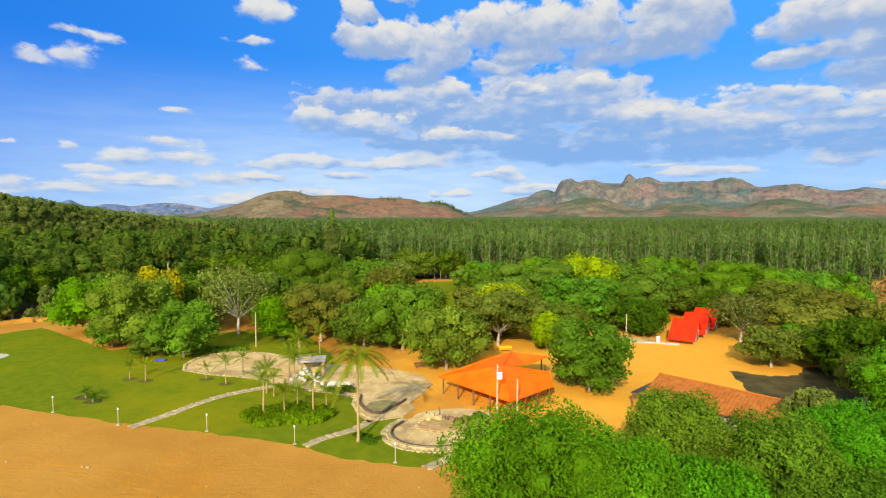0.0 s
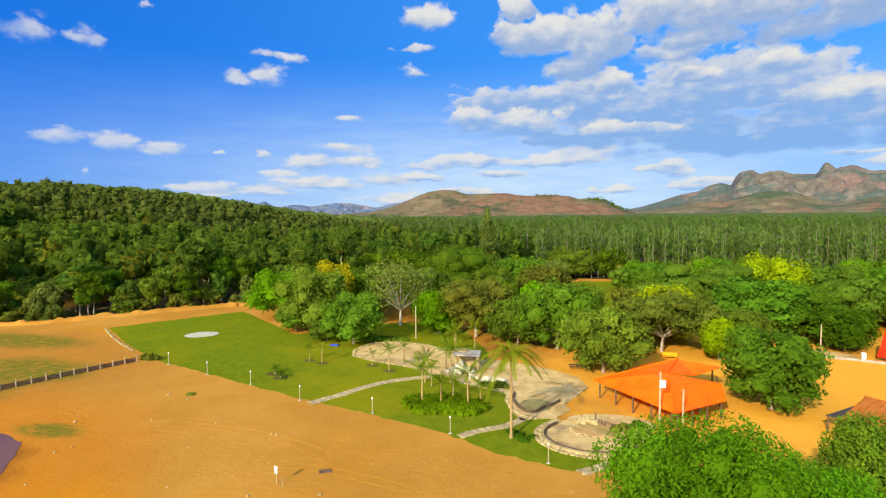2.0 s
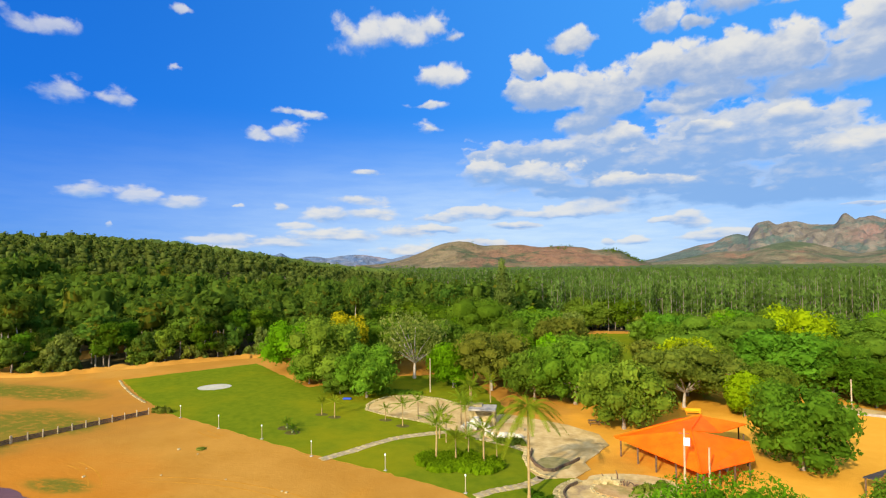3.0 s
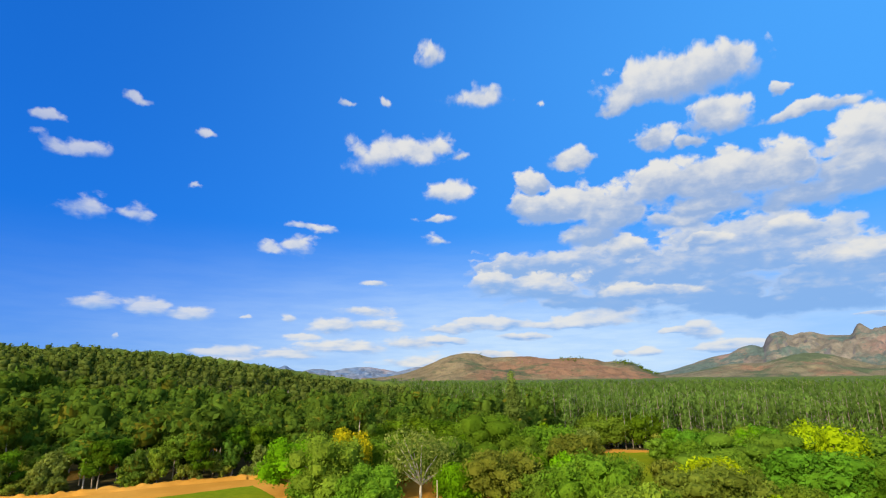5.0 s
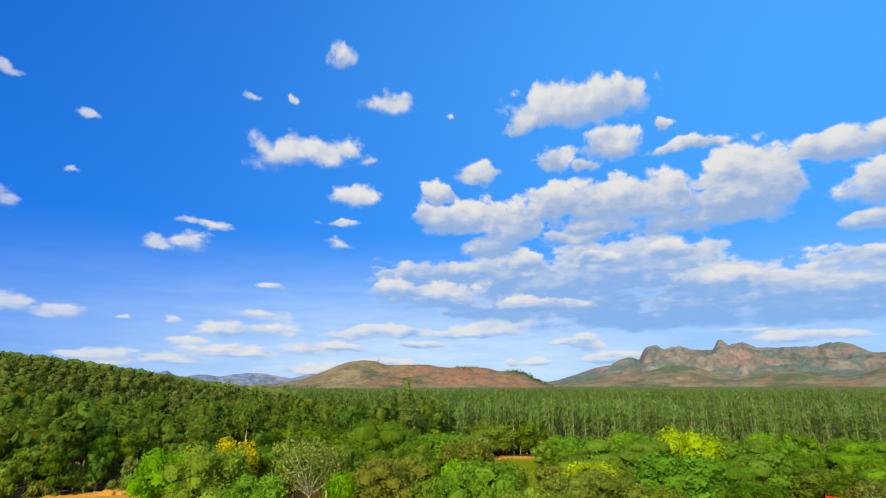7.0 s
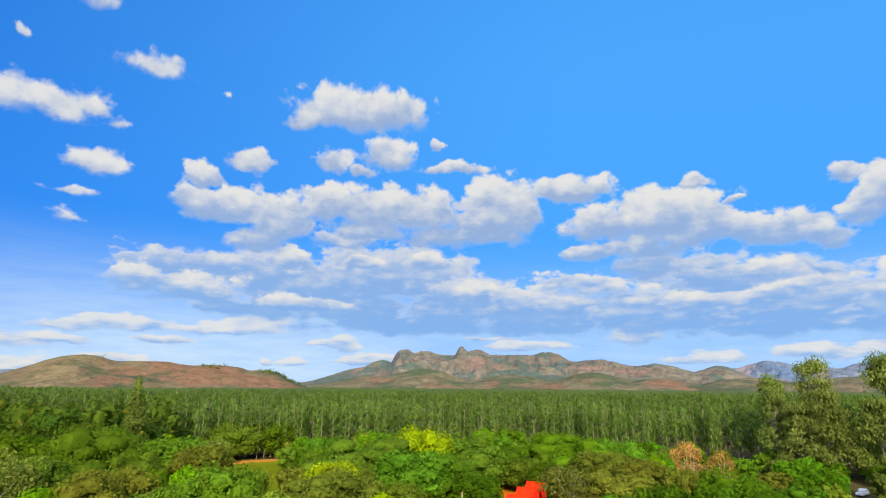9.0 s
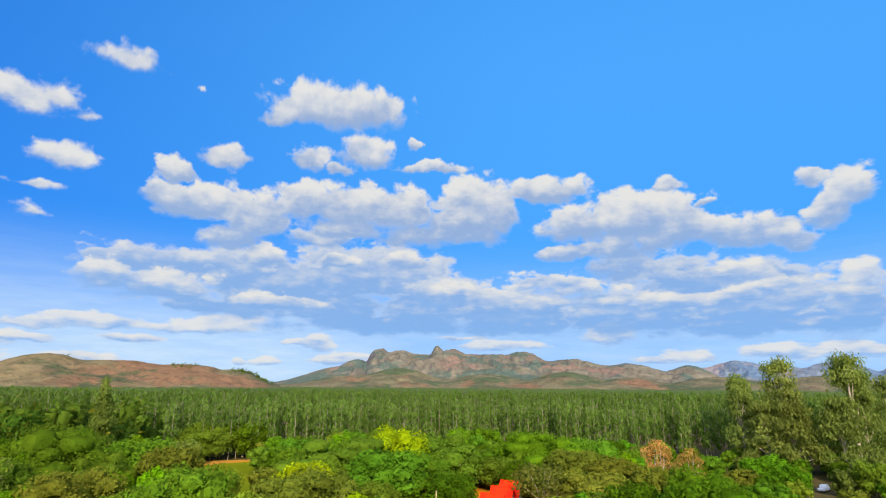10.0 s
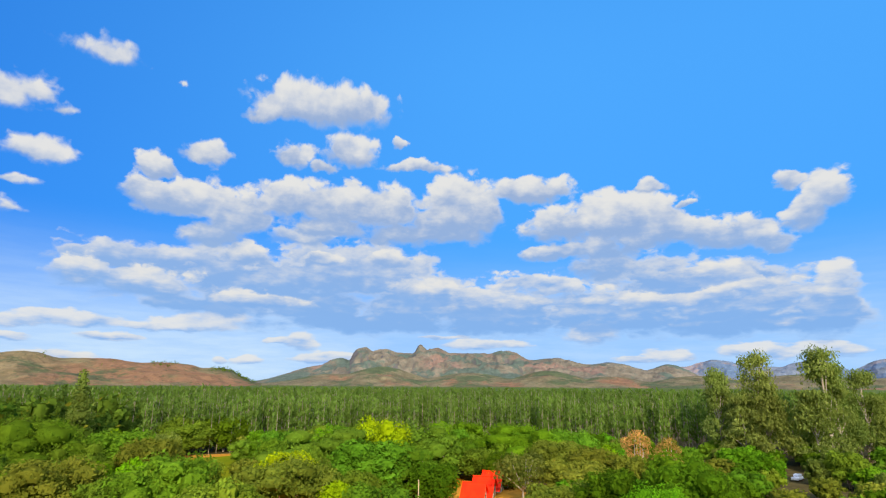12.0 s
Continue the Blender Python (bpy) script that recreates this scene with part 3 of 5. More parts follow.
# ---- mountains and far hills ----
def ridge(name, r0, r1, a0, a1, bumps, mat, label, rough=0.5, seed=0.0):
    """A range between two distances; its crest rises in bumps of (azimuth, elevation, half width, squareness), its flanks are cut by gullies."""
    na, nr = int((a1 - a0) * 10), 46
    az = np.linspace(a0, a1, na)
    crest = np.zeros(na)
    for c, e, w, p in bumps:
        crest += (e * np.exp(-(np.abs(az - c) / w) ** p)) ** 9
    crest = crest ** (1 / 9)
    win = np.exp(-(np.arange(-60, 61) / 16.0) ** 2)
    broad = np.minimum(np.convolve(np.pad(crest, 60, mode="edge"), win / win.sum(), mode="valid"), crest + 0.3)
    v = []
    for i in range(na):
        e = 0.95 * crest[i] * (1 + 0.02 * noise.fractal((az[i] * 0.9, seed, 2), 0.9, 2.1, 5))
        top = 27 + r1 * math.tan(radians(e)) if crest[i] > 0.02 else 0
        base = 27 + r1 * math.tan(radians(0.95 * broad[i]))
        for j in range(nr):
            t = j / (nr - 1)
            r = r0 + (r1 - r0) * t
            q = min(t / 0.8, 1) ** 1.5 if t < 0.8 else math.cos((t - 0.8) / 0.2 * 1.2)
            x, y = r * math.sin(radians(az[i])), r * math.cos(radians(az[i]))
            g = 1 - 2 * abs(noise.fractal((x / 330 + seed, y / 520, seed), 0.9, 2.1, 5))
            f = 1 - 2 * abs(noise.fractal((x / 110 + seed, y / 160, 3 + seed), 0.9, 2.1, 4))
            h = (base + (top - base) * q ** 3) * (q + rough * (g * 0.55 + f * 0.28) * q * (1 - q) * 2.2 + 0.02 * f * q)
            v.append((x, y, max(min(h, max(top, base * q) * 1.02), -5)))
    i = np.arange(na * nr).reshape(na, nr)
    f = np.stack([i[:-1, :-1], i[1:, :-1], i[1:, 1:], i[:-1, 1:]], -1).reshape(-1, 4)
    return lone(name, (np.array(v), f), mat, label, "mountain", kind="structure")


def hill_material(name, grass, rock, scrub, earth, bare=0.54, west=None):
    """Dry slopes: grass with scrub in hollows, bare earth patches, rock where it is steep."""
    m = bpy.data.materials.new(name)
    m.use_nodes = True
    k = Nodes(m.node_tree)
    p = m.node_tree.nodes["Principled BSDF"]
    at = k.node("ShaderNodeTexCoord").outputs["Object"]
    g = k.node("ShaderNodeSeparateXYZ")
    k.link(k.node("ShaderNodeNewGeometry").outputs["Normal"], g.inputs[0])
    col = k.mix(k.ramp(k.noise(at, 0.012, 6), 0.35, 0.65), grass, tuple(c * 0.72 for c in grass))
    soil = k.ramp(k.noise(at, 0.0035, 5, 0.6), bare, bare + 0.10)
    if west is not None:
        # bare earth only beyond a line in the west
        p0 = k.node("ShaderNodeSeparateXYZ")
        k.link(at, p0.inputs[0])
        soil = k.math("MULTIPLY", soil, k.ramp(p0.outputs[0], west - 130, west + 60, 0.12, 1.0))
    col = k.mix(soil, col, earth)
    col = k.mix(k.math("MULTIPLY", k.ramp(k.noise(k.vec("ADD", at, (900, 300, 0)), 0.0042, 7, 0.65), 0.50, 0.56), 0.9), col, scrub)
    col = k.mix(k.ramp(k.noise(at, 0.06, 3, 0.6), 0.60, 0.66, 0.0, 0.75), col, scrub)
    col = k.mix(k.ramp(g.outputs[2], 0.80, 0.62), col, k.mix(k.noise(at, 0.03, 5), rock, tuple(c * 0.6 for c in rock)))
    fine = k.noise(at, 0.022, 8, 0.72)
    col = k.mix(0.42, col, k.mix(k.ramp(fine, 0.32, 0.68), (0.22, 0.24, 0.22), (0.74, 0.72, 0.70)), "OVERLAY")
    k.link(col, p.inputs["Base Color"])
    p.inputs["Roughness"].default_value = 1.0
    p.inputs["Specular IOR Level"].default_value = 0.1
    b = k.node("ShaderNodeBump")
    b.inputs["Strength"].default_value = 0.9
    b.inputs["Distance"].default_value = 22.0
    k.link(k.noise(at, 0.013, 7, 0.62), b.inputs["Height"])
    k.link(b.outputs[0], p.inputs["Normal"])
    return m


HILL = hill_material("dry_hill", (0.145, 0.122, 0.068), (0.12, 0.10, 0.068), (0.058, 0.078, 0.036), (0.180, 0.098, 0.055), 0.52)
# a little distance haze is mixed into the mountain's rock and scrub colours
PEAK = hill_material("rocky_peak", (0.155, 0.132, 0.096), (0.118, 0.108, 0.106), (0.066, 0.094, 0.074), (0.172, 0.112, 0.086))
# aerial haze is put into the base colours of this farthest range
HAZED_HILL = hill_material("far_hazed_hill", (0.14, 0.165, 0.205), (0.125, 0.165, 0.235), (0.085, 0.13, 0.20), (0.23, 0.18, 0.17))
RED_HILL = hill_material("red_earth_hill", (0.165, 0.130, 0.065), (0.13, 0.10, 0.065), (0.060, 0.075, 0.032), (0.180, 0.098, 0.052), 0.44, -430)
hill = ridge("hill", 1500, 2200, -27, 5, [(-16.2, 2.4, 5.0, 2.0), (-11, 2.0, 5.0, 3.0), (-6, 1.75, 5.0, 4.0), (-1, 1.35, 2.6, 3.0)], RED_HILL, "dry grassy hill with reddish earth and dark tree patches", 0.3, seed=2.0)


def crest_trees(ob, a0, a1, spans, label):
    """Small dark trees along the crest of a range, between the given azimuths."""
    rng = np.random.default_rng(4)
    v = np.empty(len(ob.data.vertices) * 3, dtype=np.float32)
    ob.data.vertices.foreach_get("co", v)
    v = v.reshape(-1, 46, 3)
    az = np.linspace(a0, a1, len(v))
    parts = []
    for lo, hi, n in spans:
        for _ in range(n):
            a = rng.uniform(lo, hi)
            c = v[int(np.argmin(np.abs(az - a))), rng.integers(30, 37)]
            h = rng.uniform(5, 9)
            ls = [(c[0] + rng.uniform(-4, 4), c[1], c[2] + h * q, h * 0.3, h * 0.3, h * 0.28) for q in (0.45, 0.8)]
            parts += [leaves(rng, ls, 26, 1.0), knot(rng, ls[0])]
    t = thing("hill_trees", label, "woodland", kind="stuff")
    part("crowns", joined(parts), LEAF["dark"], t)


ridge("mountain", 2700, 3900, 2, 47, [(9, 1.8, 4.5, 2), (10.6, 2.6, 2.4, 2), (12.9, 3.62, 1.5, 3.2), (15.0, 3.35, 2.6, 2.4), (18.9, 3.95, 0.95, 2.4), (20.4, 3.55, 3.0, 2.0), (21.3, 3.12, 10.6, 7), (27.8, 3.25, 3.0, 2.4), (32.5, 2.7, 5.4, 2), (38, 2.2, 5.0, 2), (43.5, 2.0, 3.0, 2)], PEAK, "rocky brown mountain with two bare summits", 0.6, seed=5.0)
ridge("foothill", 2150, 2850, 3, 70, [(15, 1.75, 4.5, 2), (10, 1.0, 4, 2), (24, 1.2, 5, 2), (32, 1.45, 4, 2), (38, 0.9, 4, 2), (46, 0.95, 4.5, 2), (54, 1.05, 5, 2), (61, 0.8, 5, 2)], HILL, "dry tan foothill dotted with scrub below the peaks", 0.35, seed=15.0)
ridge("far_hills", 3950, 4600, 30, 66, [(38, 2.35, 3.0, 2), (33, 1.9, 4, 2), (47.5, 2.45, 4.0, 2.2), (43.5, 1.95, 4, 2), (51, 1.9, 5, 2), (55, 2.25, 3.5, 2.5), (61, 2.4, 4.0, 2.5)], HAZED_HILL, "far range of hills coloured with blue haze", seed=9.0)
ridge("far_hills", 3950, 4600, -64, -15, [(-36, 1.2, 4.0, 2), (-34.6, 1.35, 1.3, 1.5), (-27, 1.15, 4.5, 2.2), (-31.5, 1.0, 3, 2), (-41, 0.9, 5.0, 2), (-50, 1.2, 6.0, 2), (-21, 1.1, 3, 2)], HAZED_HILL, "low far range of hills coloured with blue haze", seed=12.0)


crest_trees(hill, -27, 5, [(-15.2, -14.6, 2), (-11, -9.5, 2), (-6.6, -4.4, 22), (-1.6, 2.6, 90)], "small dark trees along the hill crest")


# ---- trees ----
def crown_lobes(rng, radius, low, high, count, flat=0.75):
    """Lobes of a domed crown between two heights."""
    mid, half = (low + high) / 2, (high - low) / 2
    out = [(0, 0, mid, radius * 0.72, radius * 0.72, half * 0.8)]
    for i in range(count):
        a = i * 2.4 + rng.uniform(-0.4, 0.4)
        t = (i + 0.5) / count
        e = -1.05 + 2.1 * t
        rr = math.cos(min(e, 1.5)) * radius * 0.72 * rng.uniform(0.82, 1.12)
        s = radius * rng.uniform(0.26, 0.42)
        out.append((rr * math.cos(a), rr * math.sin(a), mid + math.sin(e) * half * 0.74 + rng.uniform(-0.06, 0.06) * half, s, s, s * (0.7 + 0.25 * rng.random()) * min(1.15, half / radius * 1.25)))
    return out


def trunk_tubes(rng, lobes, base_r, fork, sides=6, limbs=13):
    """A trunk up to the fork and limbs out to the lobes."""
    top = (rng.uniform(-0.3, 0.3), rng.uniform(-0.3, 0.3), fork)
    parts = [tube([(0, 0, -0.3), (0.05, 0, fork * 0.35), (top[0] * 0.6, top[1] * 0.6, fork * 0.75), top], [base_r * 1.35, base_r, base_r * 0.85, base_r * 0.75], sides)]
    ends = lobes[1:]
    for k in range(min(limbs, len(ends))):
        l = ends[(k * 5) % len(ends)]
        m = ((top[0] + l[0]) * 0.5 + rng.uniform(-0.4, 0.4), (top[1] + l[1]) * 0.5 + rng.uniform(-0.4, 0.4), (fork * 0.9 + l[2]) * 0.5 + 0.3)
        parts.append(tube([(top[0], top[1], fork * 0.92), m, l[:3]], [base_r * 0.6, base_r * 0.38, base_r * 0.12], 5))
    return joined(parts)


def broad_tree(name, seed, kind, radius, height, label, count=3200, leaf=0.36, low=0.22, lobes=18, bark=None, heart=True, group=""):
    rng = np.random.default_rng(seed)
    ls = crown_lobes(rng, radius, height * low, height, lobes)
    t = thing(name, label, "tree", group)
    part("trunk", trunk_tubes(rng, ls, 0.16 + height * 0.012, height * max(low, 0.2) * 1.15), bark or BARK, t)
    crown = [leaves(rng, ls, count, leaf)]
    if heart:
        crown += [(lump if count > 3000 else knot)(rng, l, (0.42 if count > 10000 else 0.66) if count > 3000 else 0.58) for l in ls]
    part("crown", joined(crown), LEAF[kind], t)
    return t


PARK_TREES = {
    "green": [(-49.3, 101.3, 10.5, 6.0), (-39.8, 153.5, 17.0, 11.8), (-8.1, 107.3, 13.4, 7.7), (22.4, 81.6, 10.8, 6.0), (32.2, 127.8, 12.7, 9.4), (41.6, 130.4, 11.1, 8.0), (96.1, 142.4, 12.5, 8.1), (-24.1, 162.8, 13.4, 9.2), (15.6, 152.1, 11.5, 7.1), (62.9, 152.1, 9.9, 7.1), (-60.8, 130.2, 12.4, 7.4), (17.5, 172.1, 11.6, 6.9), (-67.7, 109.3, 6.8, 4.3)],
    "mid_green": [(-62.0, 108.3, 14.9, 7.8), (-16.1, 108.8, 9.8, 6.2), (0.6, 93.5, 10.8, 6.6), (24.5, 141.5, 14.5, 15.0), (51.4, 145.0, 14.1, 10.1), (66.8, 142.0, 8.4, 6.6), (-12.3, 228.8, 12.4, 9.3), (-29.6, 148.3, 12.2, 7.6), (-3.2, 129.5, 9.6, 5.1), (26.5, 113.4, 8.4, 4.7), (-43.4, 134.1, 12.0, 6.9), (3.8, 100.9, 8.3, 3.1), (-55.9, 102.3, 4.9, 4.2)],
    "yellow": [(-64.6, 121.8, 15.2, 5.0)],
    "light": [(-80.8, 122.1, 12.1, 6.9), (-34.7, 114.6, 10.0, 5.3), (-24.1, 126.8, 10.1, 5.9)],
    "pale": [(-16.0, 182.0, 11.0, 5.0), (-46.5, 121.3, 14.9, 7.7), (63.4, 113.6, 10.1, 5.3), (42.5, 60.7, 7.0, 2.3)],
    "olive": [(-26.2, 114.3, 12.5, 7.7), (11.4, 110.5, 11.1, 8.5), (58.3, 94.5, 6.7, 4.9), (72.6, 107.2, 9.0, 7.5), (88.6, 122.3, 9.6, 7.8), (59.7, 75.0, 7.0, 3.5), (-14.7, 152.1, 11.5, 7.1), (83.8, 132.0, 10.8, 6.8)],
    "lime": [(13.1, 119.9, 11.7, 6.4), (20.8, 107.1, 7.2, 3.5), (38.4, 140.1, 16.3, 6.9)],
    # the first two dark trees are added to throw shade on the yard
    "dark": [(64.0, 66.0, 14.5, 6.0), (72.0, 76.0, 13.5, 6.0), (44.9, 119.6, 8.0, 5.2), (66.3, 86.6, 10.2, 5.3), (-57.6, 168.1, 13.4, 10.4), (-73.6, 173.2, 13.8, 10.7), (1.3, 233.5, 12.5, 8.4), (68.8, 131.6, 8.1, 5.4)],
    "bright": [(87.2, 154.5, 13.7, 14.9)],
}

WORDS = {"green": "leafy green broad-crowned park tree", "mid_green": "rounded mid-green park tree with dense leaves", "yellow": "park tree in yellow flower",
         "light": "light green park tree with loose foliage", "lime": "lime-yellow leafy park tree in new leaf", "bright": "wide bright green umbrella-shaped tree",
         "pale": "grey-green thin-leaved tree with pale bare limbs", "olive": "olive-brown half-dry tree with a rounded crown", "dark": "dark green dense round tree"}


def park_trees():
    for kind, spots in PARK_TREES.items():
        protos = []
        for i, (x, y, h, r) in enumerate(spots):
            r *= 1.16
            h *= 1.06
            m = pose(x, y, 0, 0, 0, 47 * i)
            if len(protos) < 4:
                p = broad_tree("park_tree", 100 + len(protos) * 7 + sum(map(ord, kind)), kind, r, h, WORDS[kind] + " on bare earth", 4500 if kind != "pale" else 2400, 0.33, 0.03 if kind not in ("olive", "pale") else 0.22,
                               bark=PALE_BARK if kind in ("pale", "olive") else BARK, heart=kind != "pale", group="park trees")
                p.matrix_world = m
                protos.append((p, h, r))
            else:
                p, h0, r0 = protos[i % 4]
                copy_thing(p, m @ Matrix.Diagonal((r / r0, r / r0, h / h0, 1)))


park_trees()


def near_trees():
    for i, (x, y, h, r, n) in enumerate([(7.0, 40, 12.5, 7.1, 40000), (13.4, 39.5, 10.4, 5.0, 26000), (20.6, 47, 12.2, 4.3, 26000), (20.5, 39, 8.6, 4.2, 18000), (28.6, 45, 10.2, 4.6, 24000), (34.5, 47, 9.6, 4.4, 20000), (27, 37, 7.6, 4.8, 18000), (41, 51, 8.8, 5.0, 14000), (34.5, 41.5, 7.0, 4.6, 14000), (55, 62, 13.0, 5.5, 12000)]):
        t = broad_tree("broad_tree", 500 + i, "near" if x < 18 else ("green", "near")[i % 2], r, h, "large glossy-green broad tree with dense leaves", n, 0.135, 0.10, 46, group="near trees")
        t.matrix_world = pose(x, y, 0, 0, 0, 63 * i)


near_trees()


def forest_variant(rng, h, r, count, leaf, hearts=3, bark_share=0.45, broad=False):
    """Points and quads of one slender forest tree: crown and trunk apart."""
    low = h * bark_share
    if broad:
        ls = [(0, 0, low + (h - low) * 0.55, r * 0.7, r * 0.7, (h - low) * 0.36)]
        for k in range(8):
            a = k * 2.4 + rng.uniform(-0.4, 0.4)
            q = rng.uniform(0.45, 0.75)
            z = rng.uniform(0.15, 0.9)
            ls.append((r * q * math.cos(a) * (1.25 - 0.6 * z), r * q * math.sin(a) * (1.25 - 0.6 * z), low + (h - low) * z, r * rng.uniform(0.34, 0.52), r * rng.uniform(0.34, 0.52), r * rng.uniform(0.26, 0.4)))
        crown = joined([leaves(rng, ls, count, leaf)] + [knot(rng, l) for l in ls[:hearts]])
        stem = tube([(0, 0, -1), (rng.uniform(-0.5, 0.5), rng.uniform(-0.5, 0.5), h * 0.5), (0, 0, h * 0.8)], [0.26, 0.18, 0.08], 5)
        return crown, stem
    ls = [(rng.uniform(-0.25, 0.25) * r, rng.uniform(-0.25, 0.25) * r, low + (h - low) * t, r * s, r * s, (h - low) * 0.26) for t, s in ((0.25, 0.75), (0.5, 1.0), (0.78, 0.72))]
    for k in range(4):
        a = rng.uniform(0, 6.28)
        ls.append((r * 0.75 * math.cos(a), r * 0.75 * math.sin(a), low + (h - low) * rng.uniform(0.2, 0.85), r * 0.5, r * 0.5, (h - low) * 0.16))
    crown = joined([leaves(rng, ls, count, leaf)] + [knot(rng, l) for l in ls[:hearts]])
    stem = tube([(0, 0, -1), (rng.uniform(-0.3, 0.3), rng.uniform(-0.3, 0.3), h * 0.5), (0, 0, h * 0.9)], [0.22, 0.15, 0.05], 4)
    return crown, stem


def gum_variant(rng, h, r, count, leaf):
    """A slim plantation eucalyptus: an uneven column of hanging leaves over a thin stem."""
    ls = []
    for k in range(9):
        t = 0.2 + 0.76 * (k + rng.uniform(0, 0.8)) / 9
        a = rng.uniform(0, 6.28)
        w = r * (0.55 + 0.5 * math.sin(math.pi * min(1, (t - 0.12) * 1.1))) * rng.uniform(0.7, 1.1)
        ls.append((0.35 * r * math.cos(a), 0.35 * r * math.sin(a), h * t, w, w, h * rng.uniform(0.05, 0.09)))
    crown = leaves(rng, ls, count, leaf, 0.9, (0.1, 1.1), 0.42)
    stem = tube([(0, 0, -1), (rng.uniform(-0.3, 0.3), rng.uniform(-0.3, 0.3), h * 0.5), (0, 0, h * 0.95)], [0.17, 0.12, 0.04], 4)
    return crown, stem


def spread(spots, variants, rng, low=0.8, high=1.2):
    """The variants joined at the spots, turned and sized at random."""
    crowns, stems = [], []
    for x, y in spots:
        (cv, cf), (sv, sf) = variants[rng.integers(len(variants))]
        a, s = rng.uniform(0, 6.28), rng.uniform(low, high)
        m = np.array([[math.cos(a), -math.sin(a), 0], [math.sin(a), math.cos(a), 0], [0, 0, 1]]) * s
        o = np.array([x, y, float(ground_z(x, y))])
        crowns.append((cv @ m.T + o, cf))
        stems.append((sv @ m.T + o, sf))
    return joined(crowns), joined(stems)


def woods(name, label, spots, variants, rng, leaf, bark, low=0.8, high=1.2):
    c, s = spread(spots, variants, rng, low, high)
    t = thing(name, label, "woodland", kind="stuff")
    part("crowns", c, leaf, t)
    part("trunks", s, bark, t)


def scatter(rng, inside, x0, x1, y0, y1, gap):
    """Jittered grid spots that lie inside."""
    out = []
    for x in np.arange(x0, x1, gap):
        for y in np.arange(y0, y1, gap):
            px, py = x + rng.uniform(-0.45, 0.45) * gap, y + rng.uniform(-0.45, 0.45) * gap
            if inside(px, py):
                out.append((px, py))
    return out


def wood_edge(x):
    """The northern edge of the open ground in the west, as y over x."""
    return np.interp(x, [-400, -147, -134, -118, -104, -88, -60, -40], [70, 96, 102, 124, 138, 142, 168, 178])


def forest_tree(seed, kind, h, r, share, label, bark, count=950, leaf=0.53):
    rng = np.random.default_rng(seed)
    crown, stem = forest_variant(rng, h, r, count, leaf, 9, share, True)
    t = thing("forest_tree", label, "tree", "trees at the edge of the wood")
    part("trunk", stem, bark, t)
    part("crown", crown, LEAF[kind], t)
    return t


def plant(protos, spots, rng, low=0.8, high=1.25):
    """Copies of the trees at the spots; each tree stands first at one of them."""
    for i, (x, y) in enumerate(spots):
        p = protos[i] if i < len(protos) else protos[rng.integers(len(protos))]
        s, h = rng.uniform(low, high), rng.uniform(0.85, 1.15)
        m = pose(x, y, float(ground_z(x, y)), 0, 0, rng.uniform(0, 360)) @ Matrix.Diagonal((s, s, s * h, 1))
        if i < len(protos):
            p.matrix_world = m
        else:
            copy_thing(p, m)


def make_woods():
    rng = np.random.default_rng(7)
    kinds = [("wood", 18, 5.6, 0.4), ("dark", 15, 5.4, 0.25), ("mid_green", 14, 5.0, 0.15), ("wood", 19, 6.2, 0.5), ("olive", 12, 4.0, 0.1), ("green", 15, 5.0, 0.25), ("wood", 10, 4.4, 0.05), ("dark", 18, 5.6, 0.45), ("pale", 9, 3.6, 0.05)]
    protos = [forest_tree(300 + i, k, h, r, s, "tall forest tree at the edge of the native wood", PALE_BARK if i % 3 == 0 else BARK) for i, (k, h, r, s) in enumerate(kinds)]
    front = scatter(rng, lambda x, y: wood_edge(x) + 1 < y < wood_edge(x) + 24, -230, -40, 60, 230, 6.2)
    rng.shuffle(front)
    plant(protos, front, rng, 0.72, 1.0)
    kinds = [("wood", 5.5, 3.0), ("olive", 4.5, 2.6), ("mid_green", 6.5, 3.2), ("pale", 4.0, 2.4), ("wood", 7.5, 3.0)]
    bushes = [forest_tree(340 + i, k, h, r, 0.02, "low bushy tree in the undergrowth of the wood edge", BARK, 420, 0.42) for i, (k, h, r) in enumerate(kinds)]
    rim = scatter(rng, lambda x, y: wood_edge(x) < y < wood_edge(x) + 5, -215, -62, 60, 230, 4.6)
    rng.shuffle(rim)
    plant(bushes, rim, rng, 0.7, 1.15)
    v = [forest_variant(rng, rng.uniform(12, 20), rng.uniform(4.6, 6.8), 195, 0.92, 5, 0.2, True) for _ in range(7)]
    middle = scatter(rng, lambda x, y: wood_edge(x) + 24 < y and math.hypot(x, y) < 330 and x > -y * 1.8, -330, -35, 60, 330, 8.6)
    woods("woodland", "dense dark native wood behind the clearing", middle, v, rng, LEAF["wood"], PALE_BARK, 0.6, 1.4)
    v2 = [forest_variant(rng, rng.uniform(13, 17), rng.uniform(3.2, 4.6), 48, 1.0, 3, 0.2, i % 3 == 0) for i in range(7)]
    back = scatter(rng, lambda x, y: math.hypot(x, y) >= 330 and x < -40 and math.hypot(x, y) < 640 and x > -y * 1.8, -600, -40, 80, 600, 9.6)
    woods("woodland", "dense dark green wood climbing the hill", back, v2, rng, LEAF["slope"], PALE_BARK, 0.75, 1.25)


make_woods()


